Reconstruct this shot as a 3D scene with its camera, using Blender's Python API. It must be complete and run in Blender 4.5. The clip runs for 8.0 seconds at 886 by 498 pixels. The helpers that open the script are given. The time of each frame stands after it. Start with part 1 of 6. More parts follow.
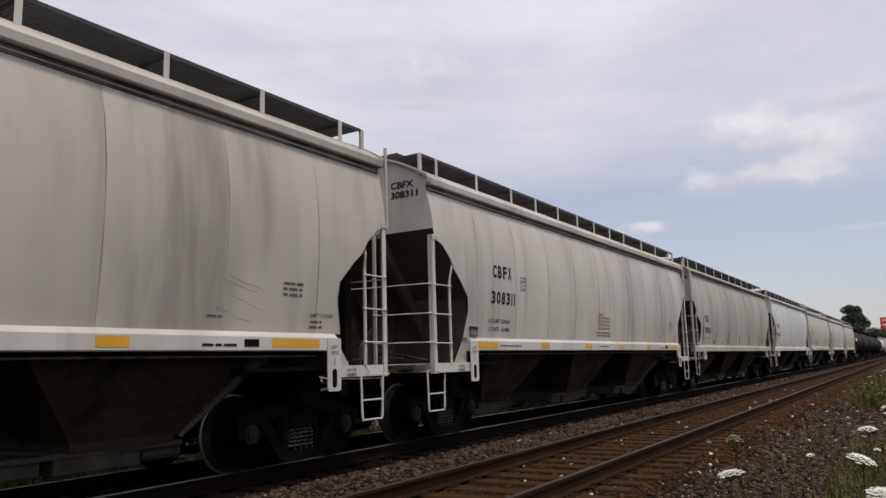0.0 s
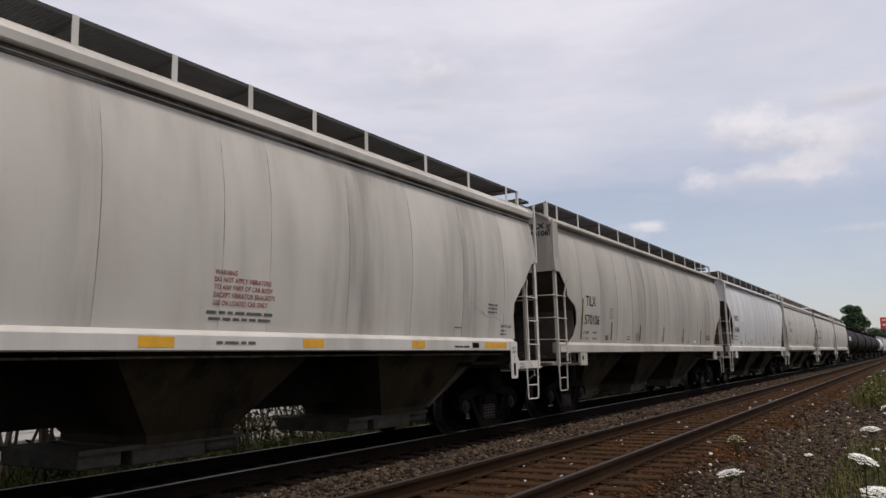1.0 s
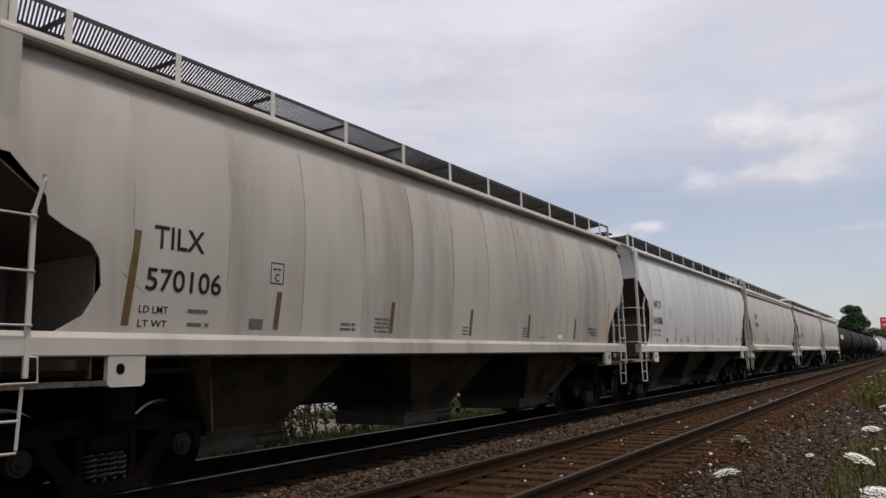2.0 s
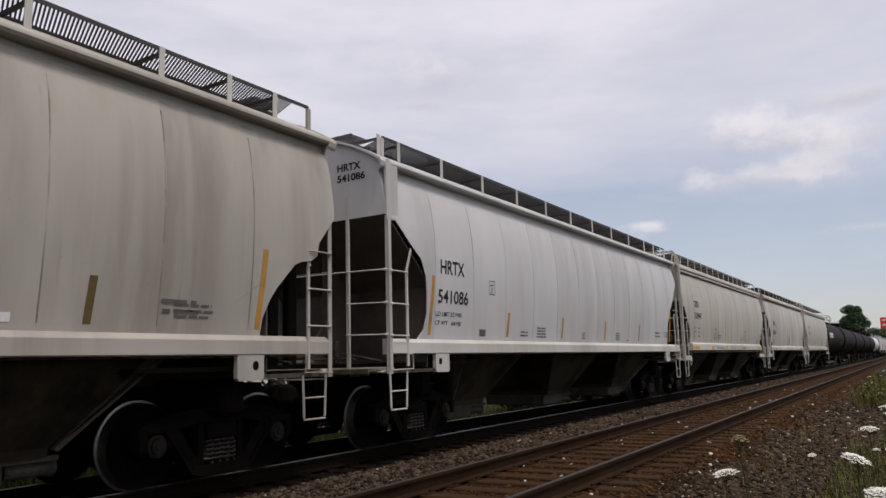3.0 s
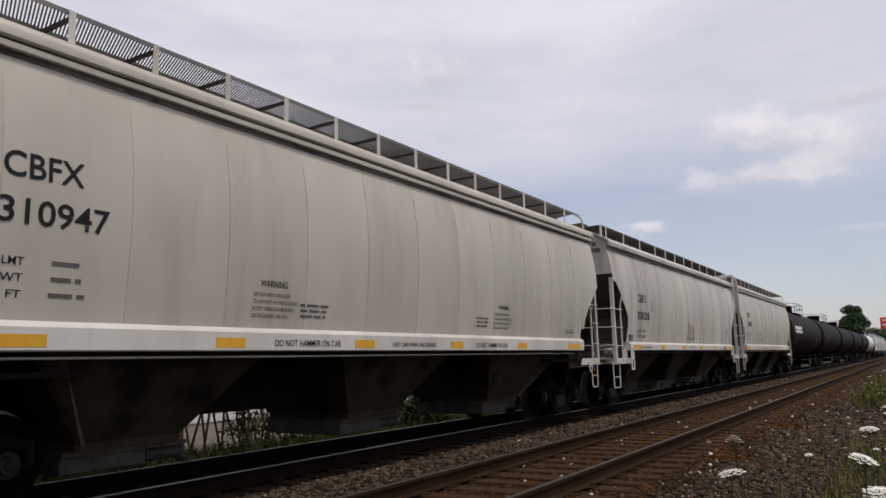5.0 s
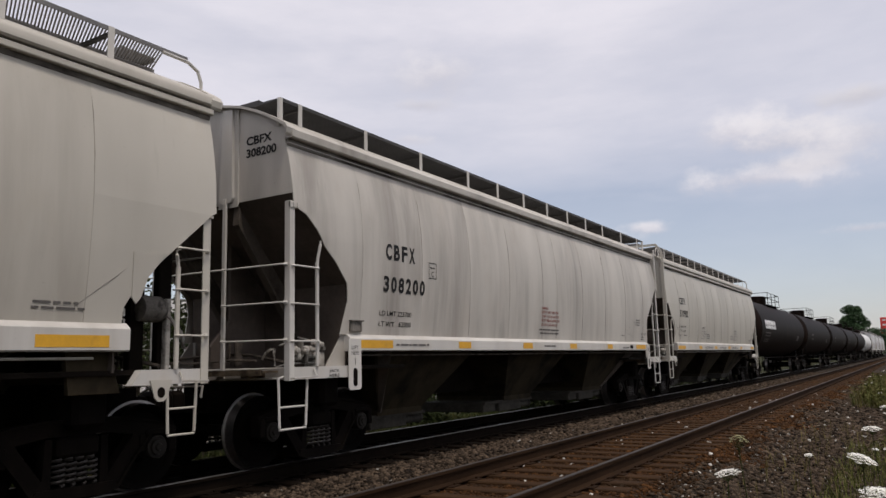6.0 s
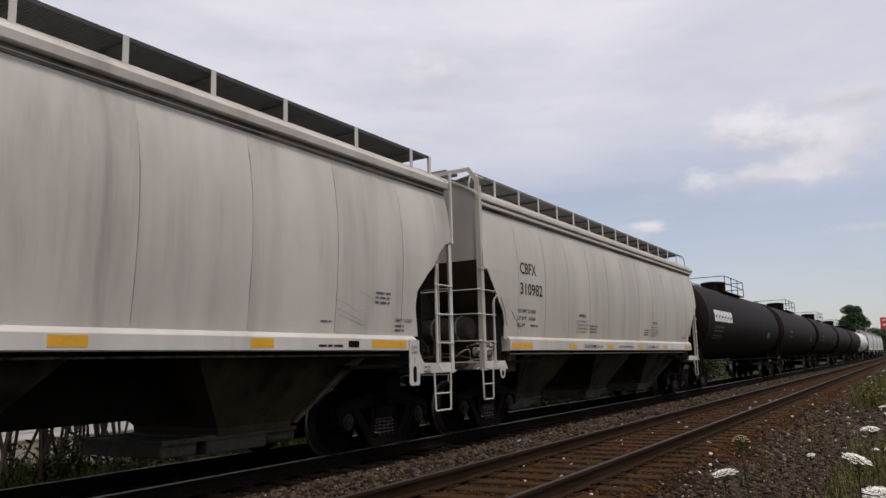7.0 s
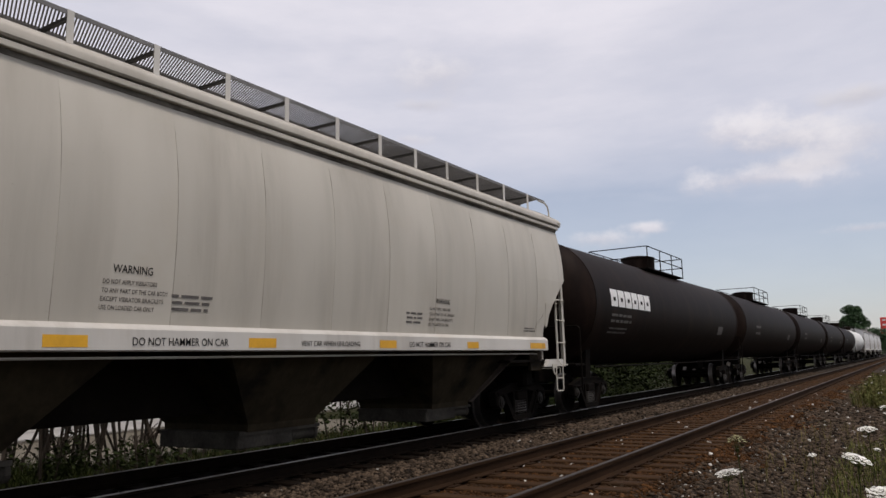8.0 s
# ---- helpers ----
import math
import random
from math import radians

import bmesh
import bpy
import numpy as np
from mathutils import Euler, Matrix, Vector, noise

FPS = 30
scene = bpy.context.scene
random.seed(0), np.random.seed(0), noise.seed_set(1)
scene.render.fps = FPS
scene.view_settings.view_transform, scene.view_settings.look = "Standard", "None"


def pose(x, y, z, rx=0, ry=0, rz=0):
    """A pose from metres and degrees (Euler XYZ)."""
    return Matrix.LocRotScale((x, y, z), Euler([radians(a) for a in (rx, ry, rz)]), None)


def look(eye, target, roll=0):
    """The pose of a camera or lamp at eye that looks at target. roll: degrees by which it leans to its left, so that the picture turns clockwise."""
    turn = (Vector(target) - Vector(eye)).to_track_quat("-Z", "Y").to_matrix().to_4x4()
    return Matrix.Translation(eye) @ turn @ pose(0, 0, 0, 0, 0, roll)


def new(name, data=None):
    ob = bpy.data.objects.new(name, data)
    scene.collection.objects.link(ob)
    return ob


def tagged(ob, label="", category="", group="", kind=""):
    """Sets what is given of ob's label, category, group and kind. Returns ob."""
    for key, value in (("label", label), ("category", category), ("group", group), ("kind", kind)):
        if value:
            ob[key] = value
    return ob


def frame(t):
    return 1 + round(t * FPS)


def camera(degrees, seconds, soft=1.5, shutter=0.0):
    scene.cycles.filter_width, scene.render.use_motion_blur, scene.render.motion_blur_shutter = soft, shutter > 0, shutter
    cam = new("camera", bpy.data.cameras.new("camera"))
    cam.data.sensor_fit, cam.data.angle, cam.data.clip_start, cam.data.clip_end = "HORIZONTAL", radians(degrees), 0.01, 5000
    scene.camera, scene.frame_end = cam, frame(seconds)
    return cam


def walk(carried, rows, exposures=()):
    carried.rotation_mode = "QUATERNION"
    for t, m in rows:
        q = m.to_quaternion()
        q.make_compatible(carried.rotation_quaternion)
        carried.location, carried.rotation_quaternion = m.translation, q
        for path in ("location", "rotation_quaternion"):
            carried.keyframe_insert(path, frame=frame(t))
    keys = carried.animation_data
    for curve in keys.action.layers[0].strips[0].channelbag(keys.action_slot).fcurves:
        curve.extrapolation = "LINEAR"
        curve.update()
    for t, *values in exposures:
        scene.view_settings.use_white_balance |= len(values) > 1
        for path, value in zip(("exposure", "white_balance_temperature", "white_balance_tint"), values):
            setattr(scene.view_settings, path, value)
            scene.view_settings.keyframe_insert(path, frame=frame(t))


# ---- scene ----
# ---------- camera ----------
EYE = 1.246
TX = -7.96          # axis of the train's track
NX = -4.085         # axis of the near track
V = 11.663          # speed of the train, metres a second
cam = camera(61.37, 8.0, soft=1.5)
walk(cam, [(0.0, pose(0, 0, EYE, 98.692, 1.607, 32.066)), (8.0, pose(0, 0, EYE, 98.692, 1.607, 32.066))], exposures=[(0.0, 0.0, 6580, 13.5), (8.0, 0.0, 6580, 13.5)])

# ---------- world and sun ----------
SUN_ELEV, SUN_AZ = radians(65), radians(110)      # azimuth from +y towards +x


def build_world():
    w = bpy.data.worlds.new("sky")
    scene.world = w
    w.use_nodes = True
    nt = w.node_tree
    nt.nodes.clear()
    N, link = nt.nodes.new, nt.links.new
    out, bg = N("ShaderNodeOutputWorld"), N("ShaderNodeBackground")
    link(bg.outputs[0], out.inputs[0])
    tc = N("ShaderNodeTexCoord")
    sky = N("ShaderNodeTexSky")
    sky.sky_type, sky.sun_disc = "NISHITA", False
    sky.sun_elevation, sky.sun_rotation = SUN_ELEV, SUN_AZ
    sky.air_density, sky.dust_density, sky.ozone_density = 1.0, 1.2, 1.5

    def math(op, a, b=None, c=None):
        n = N("ShaderNodeMath")
        n.operation = op
        for i, q in enumerate((a, b, c)):
            if q is None:
                continue
            if isinstance(q, (int, float)):
                n.inputs[i].default_value = q
            else:
                link(q, n.inputs[i])
        return n.outputs[0]

    def dot(d):
        n = N("ShaderNodeVectorMath")
        n.operation = "DOT_PRODUCT"
        link(tc.outputs["Generated"], n.inputs[0])
        n.inputs[1].default_value = d
        return n.outputs["Value"]

    def mix(f, a, b):
        n = N("ShaderNodeMix")
        n.data_type = "RGBA"
        link(f, n.inputs[0])
        for i, q in ((6, a), (7, b)):
            if isinstance(q, tuple):
                n.inputs[i].default_value = (*q, 1)
            else:
                link(q, n.inputs[i])
        return n.outputs[2]

    def smooth(v, lo, hi):
        n = N("ShaderNodeMapRange")
        n.interpolation_type = "SMOOTHSTEP"
        link(v, n.inputs[0])
        n.inputs[1].default_value, n.inputs[2].default_value = lo, hi
        return n.outputs[0]

    def noise_at(scale, detail, rough, squash):
        mp = N("ShaderNodeMapping")
        mp.inputs["Scale"].default_value = (1, 1, squash)
        link(tc.outputs["Generated"], mp.inputs[0])
        n = N("ShaderNodeTexNoise")
        link(mp.outputs[0], n.inputs["Vector"])
        n.inputs["Scale"].default_value, n.inputs["Detail"].default_value, n.inputs["Roughness"].default_value = scale, detail, rough
        return n.outputs[0]

    # blue sky, scaled down, behind a veil of high cloud
    dim = N("ShaderNodeVectorMath")
    dim.operation = "SCALE"
    link(sky.outputs[0], dim.inputs[0])
    dim.inputs["Scale"].default_value = 0.105
    z = dot((0, 0, 1))
    veil = smooth(noise_at(2.3, 6, 0.52, 4.2), 0.32, 0.66)
    high = smooth(z, 0.10, 0.36)
    low = smooth(z, 0.10, 0.0)
    cover = math("MINIMUM", math("ADD", math("MULTIPLY", veil, 0.22), math("ADD", math("MULTIPLY", high, 0.72), math("MULTIPLY", low, 0.26))), 0.96)
    cover = math("MAXIMUM", cover, 0.36)
    fine = noise_at(5.0, 7, 0.6, 3.2)
    cloud = mix(smooth(fine, 0.25, 0.75), (0.75, 0.755, 0.825), (0.84, 0.83, 0.885))
    col = mix(cover, dim.outputs[0], cloud)
    # heaps of cumulus: direction, half width, half height, strength, brightness
    lump = noise_at(13.0, 9, 0.60, 1.35)
    for yaw, el, a, b, power, tone in ((9.6, 15.9, 0.062, 0.026, 0.85, 1.04), (6.2, 15.0, 0.060, 0.020, 0.75, 0.98), (8.6, 12.4, 0.100, 0.021, 0.85, 1.03), (5.0, 13.2, 0.075, 0.014, 0.7, 0.97), (2.2, 14.6, 0.070, 0.024, 0.7, 1.0), (1.4, 17.0, 0.050, 0.012, 0.7, 0.86), (16.3, 9.6, 0.032, 0.009, 0.8, 1.04), (19.8, 8.9, 0.048, 0.013, 0.65, 1.0), (2.0, 8.2, 0.050, 0.008, 0.65, 1.0), (31.8, 21.9, 0.064, 0.030, 0.65, 1.0), (33.2, 19.6, 0.044, 0.011, 0.55, 0.88), (34.2, 17.1, 0.034, 0.010, 0.6, 1.0)):
        cy, sy, ce, se = np.cos(radians(yaw)), np.sin(radians(yaw)), np.cos(radians(el)), np.sin(radians(el))
        side, up = dot((cy, sy, 0)), dot((sy * se, -cy * se, ce))
        u, v = math("DIVIDE", side, a), math("DIVIDE", up, b)
        r = math("SQRT", math("ADD", math("MULTIPLY", u, u), math("MULTIPLY", v, v)))
        m = smooth(math("ADD", math("SUBTRACT", 1.0, r), math("MULTIPLY_ADD", lump, 3.0, -1.5)), -0.15, 1.0)
        lit = mix(smooth(math("ADD", v, math("MULTIPLY_ADD", lump, 4.0, -2.0)), -1.0, 0.9), (0.58 * tone, 0.58 * tone, 0.64 * tone), (0.80 * tone, 0.79 * tone, 0.815 * tone))
        front = smooth(dot((-sy * ce, cy * ce, se)), 0.5, 0.6)
        col = mix(math("MULTIPLY", math("MULTIPLY", m, power), front), col, lit)
    link(col, bg.inputs[0])
    bg.inputs[1].default_value = 1.0


build_world()
sun = bpy.data.lights.new("sun", "SUN")
sun.energy, sun.angle, sun.color = 2.0, radians(10), (1.0, 0.945, 0.865)
sun_ob = new("sun", sun)
sun_ob.matrix_world = look((30 * math.sin(SUN_AZ) * math.cos(SUN_ELEV), 30 * math.cos(SUN_AZ) * math.cos(SUN_ELEV), 30 * math.sin(SUN_ELEV)), (0, 0, 0))


# ---------- materials ----------
def material(name, col, rough=0.6, metal=0.0, var=0.15, scale=6.0, stretch=(1, 1, 1), tint=None, tint_at=(0.5, 0.75), tint_scale=2.0, tint_stretch=(1, 1, 1), bump=0.0, bump_scale=60.0, island=0.0, spec=0.5, fine=0.5):
    """Colour with variation at two scales, an optional second colour in patches, and fine relief."""
    m = bpy.data.materials.new(name)
    m.use_nodes = True
    nt = m.node_tree
    N, link = nt.nodes.new, nt.links.new
    b = nt.nodes["Principled BSDF"]
    b.inputs["Roughness"].default_value, b.inputs["Metallic"].default_value = rough, metal
    b.inputs["Specular IOR Level"].default_value = spec
    tc, info = N("ShaderNodeTexCoord"), N("ShaderNodeObjectInfo")
    shift = N("ShaderNodeVectorMath")
    shift.operation = "SCALE"
    shift.inputs[0].default_value = (17.3, 31.7, 11.9)
    link(info.outputs["Random"], shift.inputs["Scale"])
    add = N("ShaderNodeVectorMath")
    link(tc.outputs["Object"], add.inputs[0])
    link(shift.outputs[0], add.inputs[1])

    def tex(s, st, detail=5, r=0.6):
        mp, n = N("ShaderNodeMapping"), N("ShaderNodeTexNoise")
        mp.inputs["Scale"].default_value = st
        link(add.outputs[0], mp.inputs[0])
        link(mp.outputs[0], n.inputs["Vector"])
        n.inputs["Scale"].default_value, n.inputs["Detail"].default_value, n.inputs["Roughness"].default_value = s, detail, r
        return n.outputs[0]

    def ramp(v, lo, hi, a, c):
        n = N("ShaderNodeMapRange")
        link(v, n.inputs[0])
        n.inputs[1].default_value, n.inputs[2].default_value, n.inputs[3].default_value, n.inputs[4].default_value = lo, hi, a, c
        return n.outputs[0]

    def scaled(colour, factor):
        n = N("ShaderNodeVectorMath")
        n.operation = "SCALE"
        if isinstance(colour, tuple):
            n.inputs[0].default_value = colour
        else:
            link(colour, n.inputs[0])
        link(factor, n.inputs["Scale"])
        return n.outputs[0]

    c = scaled(col, ramp(tex(scale, stretch), 0.3, 0.7, 1 - var, 1 + var))
    c = scaled(c, ramp(tex(scale * 9, stretch, 3), 0.3, 0.7, 1 - var * fine, 1 + var * fine))
    if island:
        g = N("ShaderNodeNewGeometry")
        c = scaled(c, ramp(g.outputs["Random Per Island"], 0, 1, 1 - island, 1 + island))
    if tint:
        f = ramp(tex(tint_scale, tint_stretch, 6), tint_at[0], tint_at[1], 0, 1)
        mx = N("ShaderNodeMix")
        mx.data_type = "RGBA"
        link(f, mx.inputs[0])
        link(c, mx.inputs[6])
        mx.inputs[7].default_value = (*tint, 1)
        c = mx.outputs[2]
    link(c, b.inputs["Base Color"])
    if bump:
        bp = N("ShaderNodeBump")
        bp.inputs["Strength"].default_value, bp.inputs["Distance"].default_value = bump, 0.01
        link(tex(bump_scale, (1, 1, 1), 4), bp.inputs["Height"])
        link(bp.outputs[0], b.inputs["Normal"])
    return m


def car_paint(name, col, stain, rust, amount, rough=0.5):
    """Sheet-steel paint: broad soft run-off stains made of finer streaks, faint blotches, small scuffs."""
    m = bpy.data.materials.new(name)
    m.use_nodes = True
    nt = m.node_tree
    N, link = nt.nodes.new, nt.links.new
    b = nt.nodes["Principled BSDF"]
    b.inputs["Roughness"].default_value, b.inputs["Specular IOR Level"].default_value = rough, 0.4
    tc, info = N("ShaderNodeTexCoord"), N("ShaderNodeObjectInfo")
    shift = N("ShaderNodeVectorMath")
    shift.operation = "SCALE"
    shift.inputs[0].default_value = (7.3, 231.7, 21.9)
    link(info.outputs["Random"], shift.inputs["Scale"])
    add = N("ShaderNodeVectorMath")
    link(tc.outputs["Object"], add.inputs[0])
    link(shift.outputs[0], add.inputs[1])

    def tex(s, st, detail=4, r=0.55, warp=0.0):
        mp, n = N("ShaderNodeMapping"), N("ShaderNodeTexNoise")
        mp.inputs["Scale"].default_value = st
        link(add.outputs[0], mp.inputs[0])
        link(mp.outputs[0], n.inputs["Vector"])
        n.inputs["Scale"].default_value, n.inputs["Detail"].default_value, n.inputs["Roughness"].default_value, n.inputs["Distortion"].default_value = s, detail, r, warp
        return n.outputs[0]

    def ramp(v, lo, hi, a, c):
        n = N("ShaderNodeMapRange")
        n.interpolation_type = "SMOOTHSTEP"
        link(v, n.inputs[0])
        n.inputs[1].default_value, n.inputs[2].default_value, n.inputs[3].default_value, n.inputs[4].default_value = lo, hi, a, c
        return n.outputs[0]

    def times(a, c):
        n = N("ShaderNodeMath")
        n.operation = "MULTIPLY"
        link(a, n.inputs[0])
        link(c, n.inputs[1])
        return n.outputs[0]

    def mix(f, a, c):
        n = N("ShaderNodeMix")
        n.data_type = "RGBA"
        link(f, n.inputs[0])
        for i, q in ((6, a), (7, c)):
            if isinstance(q, tuple):
                n.inputs[i].default_value = (*q, 1)
            else:
                link(q, n.inputs[i])
        return n.outputs[2]

    broad = ramp(tex(0.75, (1, 1, 0.22), 3), 0.37, 0.66, 0.0, 1.0)
    streak = ramp(tex(3.2, (1, 1, 0.10), 5, 0.6, 0.3), 0.30, 0.72, 0.25, 1.0)
    thin = ramp(tex(13.0, (1, 1, 0.045), 3, 0.5), 0.60, 0.78, 0.0, 1.0)
    blotch = ramp(tex(1.6, (1, 1, 0.8), 6, 0.62), 0.48, 0.78, 0.0, 0.45 * amount)
    scuff = ramp(tex(26.0, (1, 0.6, 1.6), 3, 0.5), 0.70, 0.78, 0.0, 0.35 * amount)
    c = mix(ramp(tex(0.9, (1, 1, 0.5), 2), 0.3, 0.7, 0.0, 1.0), tuple(0.95 * q for q in col), tuple(1.05 * q for q in col))
    c = mix(times(times(broad, streak), ramp(broad, -1, 0, 1, amount)), c, stain)
    c = mix(times(times(thin, ramp(tex(1.1, (1, 1, 0.7), 3), 0.5, 0.72, 0.0, 1.0)), ramp(broad, -1, 0, 1, 0.5 * amount)), c, stain)
    c = mix(blotch, c, rust)
    c = mix(scuff, c, tuple(0.55 * q for q in stain))
    link(c, b.inputs["Base Color"])
    bp = N("ShaderNodeBump")
    bp.inputs["Strength"].default_value, bp.inputs["Distance"].default_value = 0.05, 0.01
    link(tex(60.0, (1, 1, 1)), bp.inputs["Height"])
    wave = N("ShaderNodeBump")
    wave.inputs["Strength"].default_value, wave.inputs["Distance"].default_value = 0.10, 0.05
    link(tex(2.2, (1, 1, 0.8), 1), wave.inputs["Height"])
    link(bp.outputs[0], wave.inputs["Normal"])
    link(wave.outputs[0], b.inputs["Normal"])
    return m


PAINT = {
    "grey": car_paint("weathered grey car paint", (0.470, 0.436, 0.376), (0.20, 0.176, 0.155), (0.37, 0.312, 0.257), 0.8),
    "light": car_paint("light grey car paint", (0.530, 0.494, 0.438), (0.20, 0.176, 0.15), (0.40, 0.345, 0.285), 0.72),
    "tan": car_paint("warm grey car paint", (0.475, 0.441, 0.378), (0.27, 0.24, 0.195), (0.40, 0.345, 0.265), 0.55, 0.45),
    "worn": car_paint("dirty grey car paint", (0.415, 0.383, 0.333), (0.21, 0.182, 0.152), (0.35, 0.285, 0.218), 0.75, 0.55),
    "white": car_paint("pale grey car paint", (0.555, 0.540, 0.533), (0.34, 0.315, 0.297), (0.46, 0.42, 0.378), 0.55, 0.42),
    "sill": car_paint("pale sill paint", (0.555, 0.53, 0.485), (0.33, 0.30, 0.26), (0.42, 0.34, 0.25), 0.7),
}
# Hopper paint with grime; the shade below the sill is put into its colour.
SHADEGRIME = material("hopper paint darkened for grime and shade", (0.033, 0.0255, 0.0152), 0.85, var=0.25, scale=1.5, stretch=(1, 1, 0.5), tint=(0.010, 0.0078, 0.0056), tint_at=(0.48, 0.66), tint_scale=1.2, bump=0.1, spec=0.07)
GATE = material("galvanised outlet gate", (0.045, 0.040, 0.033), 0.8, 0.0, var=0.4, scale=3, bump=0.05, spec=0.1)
# Shade under the cars is put into the next three near-black colours.
BLACK = material("black running gear deepened for shade", (0.0055, 0.0042, 0.0033), 0.8, var=0.35, scale=5, tint=(0.011, 0.0078, 0.0055), tint_at=(0.5, 0.8), bump=0.15, spec=0.04)
UNDER = material("dark underframe paint deepened for shade", (0.009, 0.0068, 0.0052), 0.8, var=0.3, scale=3, bump=0.1, spec=0.04)
STEEL = material("worn wheel steel deepened for shade", (0.0032, 0.0025, 0.0020), 0.75, 0.0, var=0.3, scale=4, spec=0.025)
SHINE = material("polished rail steel", (0.26, 0.245, 0.23), 0.38, 0.9, var=0.15, scale=2, stretch=(1, 0.1, 1))
# Rails and ties below the train; its shade is put into their colour.
SHADETRACK = material("track darkened for the train's shade", (0.008, 0.0055, 0.0038), 0.85, var=0.3, scale=4, bump=0.2, spec=0.03)
RUST = material("rusty rail side", (0.026, 0.0145, 0.008), 0.9, var=0.3, scale=6, stretch=(1, 0.2, 1), bump=0.2, spec=0.04)
GRATE = material("dark walkway grating", (0.066, 0.064, 0.062), 0.6, 0.3, var=0.2, scale=3, spec=0.2)
GRATE2 = material("galvanised walkway grating", (0.17, 0.163, 0.155), 0.55, 0.4, var=0.2, scale=3, spec=0.3)
YELLOW = material("yellow reflective tape", (0.62, 0.32, 0.015), 0.5, var=0.10, scale=4, tint=(0.36, 0.19, 0.03), tint_at=(0.58, 0.8), tint_scale=3)
ORANGE = material("faded orange tape", (0.44, 0.22, 0.035), 0.6, var=0.18, scale=5, tint=(0.22, 0.13, 0.05), tint_at=(0.5, 0.75), tint_scale=3)
INK = material("black stencil paint", (0.013, 0.012, 0.012), 0.6, var=0.3, scale=12, tint=(0.05, 0.047, 0.043), tint_at=(0.6, 0.75), tint_scale=18, spec=0.2)
INK2 = material("faded stencil paint", (0.11, 0.10, 0.092), 0.65, var=0.3, scale=14, spec=0.2)
RED = material("red stencil paint", (0.25, 0.055, 0.045), 0.6, var=0.25, scale=12, tint=(0.20, 0.13, 0.11), tint_at=(0.5, 0.65), tint_scale=14)
PALE = material("white stencil paint", (0.70, 0.69, 0.67), 0.6, var=0.1, scale=10)
TANKM = material("black tank paint", (0.0085, 0.0048, 0.0036), 0.58, var=0.25, scale=1.2, stretch=(1.5, 1.5, 0.4), tint=(0.021, 0.0125, 0.0088), tint_at=(0.48, 0.74), tint_scale=0.8, tint_stretch=(2, 2, 0.5), bump=0.03, spec=0.06)
TANKW = material("white tank paint", (0.66, 0.65, 0.62), 0.5, var=0.1, scale=1.2, stretch=(1.5, 1.5, 0.4))
BALLAST = material("ballast stone", (0.054, 0.0385, 0.0262), 0.9, var=0.3, scale=3, island=0.82, bump=0.3, bump_scale=90, spec=0.08)
BALLAST2 = material("rust-stained ballast stone", (0.058, 0.0265, 0.0100), 0.92, var=0.35, scale=2, island=0.65, tint=(0.030, 0.019, 0.011), tint_at=(0.5, 0.7), tint_scale=0.9, bump=0.3, bump_scale=90, spec=0.06)
TIE = material("weathered tie timber", (0.042, 0.022, 0.0100), 0.9, var=0.35, scale=5, stretch=(0.4, 4, 4), tint=(0.026, 0.018, 0.013), tint_at=(0.5, 0.75), tint_scale=3, tint_stretch=(0.5, 4, 4), bump=0.4, bump_scale=30, spec=0.06)
LEAF = material("weed leaf", (0.034, 0.043, 0.009), 0.7, var=0.3, scale=8, island=0.45, spec=0.15)
# Darker copy of the weed leaf, with shade put into its colour.
SHRUBLEAF = material("shrub leaf darkened for shade", (0.021, 0.029, 0.0075), 0.7, var=0.3, scale=8, island=0.5, spec=0.12)
WEED = material("yellow-green weed", (0.085, 0.090, 0.024), 0.8, var=0.3, scale=8, island=0.45, spec=0.1)
LOT = material("pale gravel lot", (0.13, 0.115, 0.09), 0.95, var=0.2, scale=1.5, bump=0.2, spec=0.1)
STRAW = material("dry grass", (0.105, 0.086, 0.032), 0.8, var=0.3, scale=8, island=0.4, spec=0.1)
TREELEAF = material("tree leaf", (0.044, 0.078, 0.034), 0.7, var=0.3, scale=2, island=0.5, spec=0.15)
BARK = material("bark", (0.060, 0.048, 0.038), 0.9, var=0.3, scale=8, stretch=(2, 2, 0.5), bump=0.4, spec=0.08)
PETAL = material("white floret", (0.74, 0.73, 0.66), 0.7, var=0.06, scale=20, island=0.12)
BUD = material("green flower bud", (0.33, 0.33, 0.16), 0.7, var=0.2, scale=20, island=0.25)
SIDING = material("white siding", (0.66, 0.64, 0.61), 0.7, var=0.06, scale=2, stretch=(1, 0.4, 1), tint=(0.45, 0.42, 0.38), tint_at=(0.58, 0.8), tint_scale=1.0)
BRICKM = material("beige block wall", (0.16, 0.14, 0.115), 0.9, var=0.2, scale=3, bump=0.2, spec=0.1)
ROOFM = material("dark shingle roof", (0.075, 0.07, 0.066), 0.9, var=0.25, scale=4, bump=0.2, spec=0.1)
SIGNRED = material("red sign panel", (0.62, 0.045, 0.035), 0.4, var=0.08, scale=2)
def seam(name, dark, plain):
    return material(name, dark, 0.65, var=0.25, scale=3, stretch=(1, 1, 0.6), tint=plain, tint_at=(0.44, 0.58), tint_scale=0.9, tint_stretch=(1, 1, 0.9), spec=0.3)


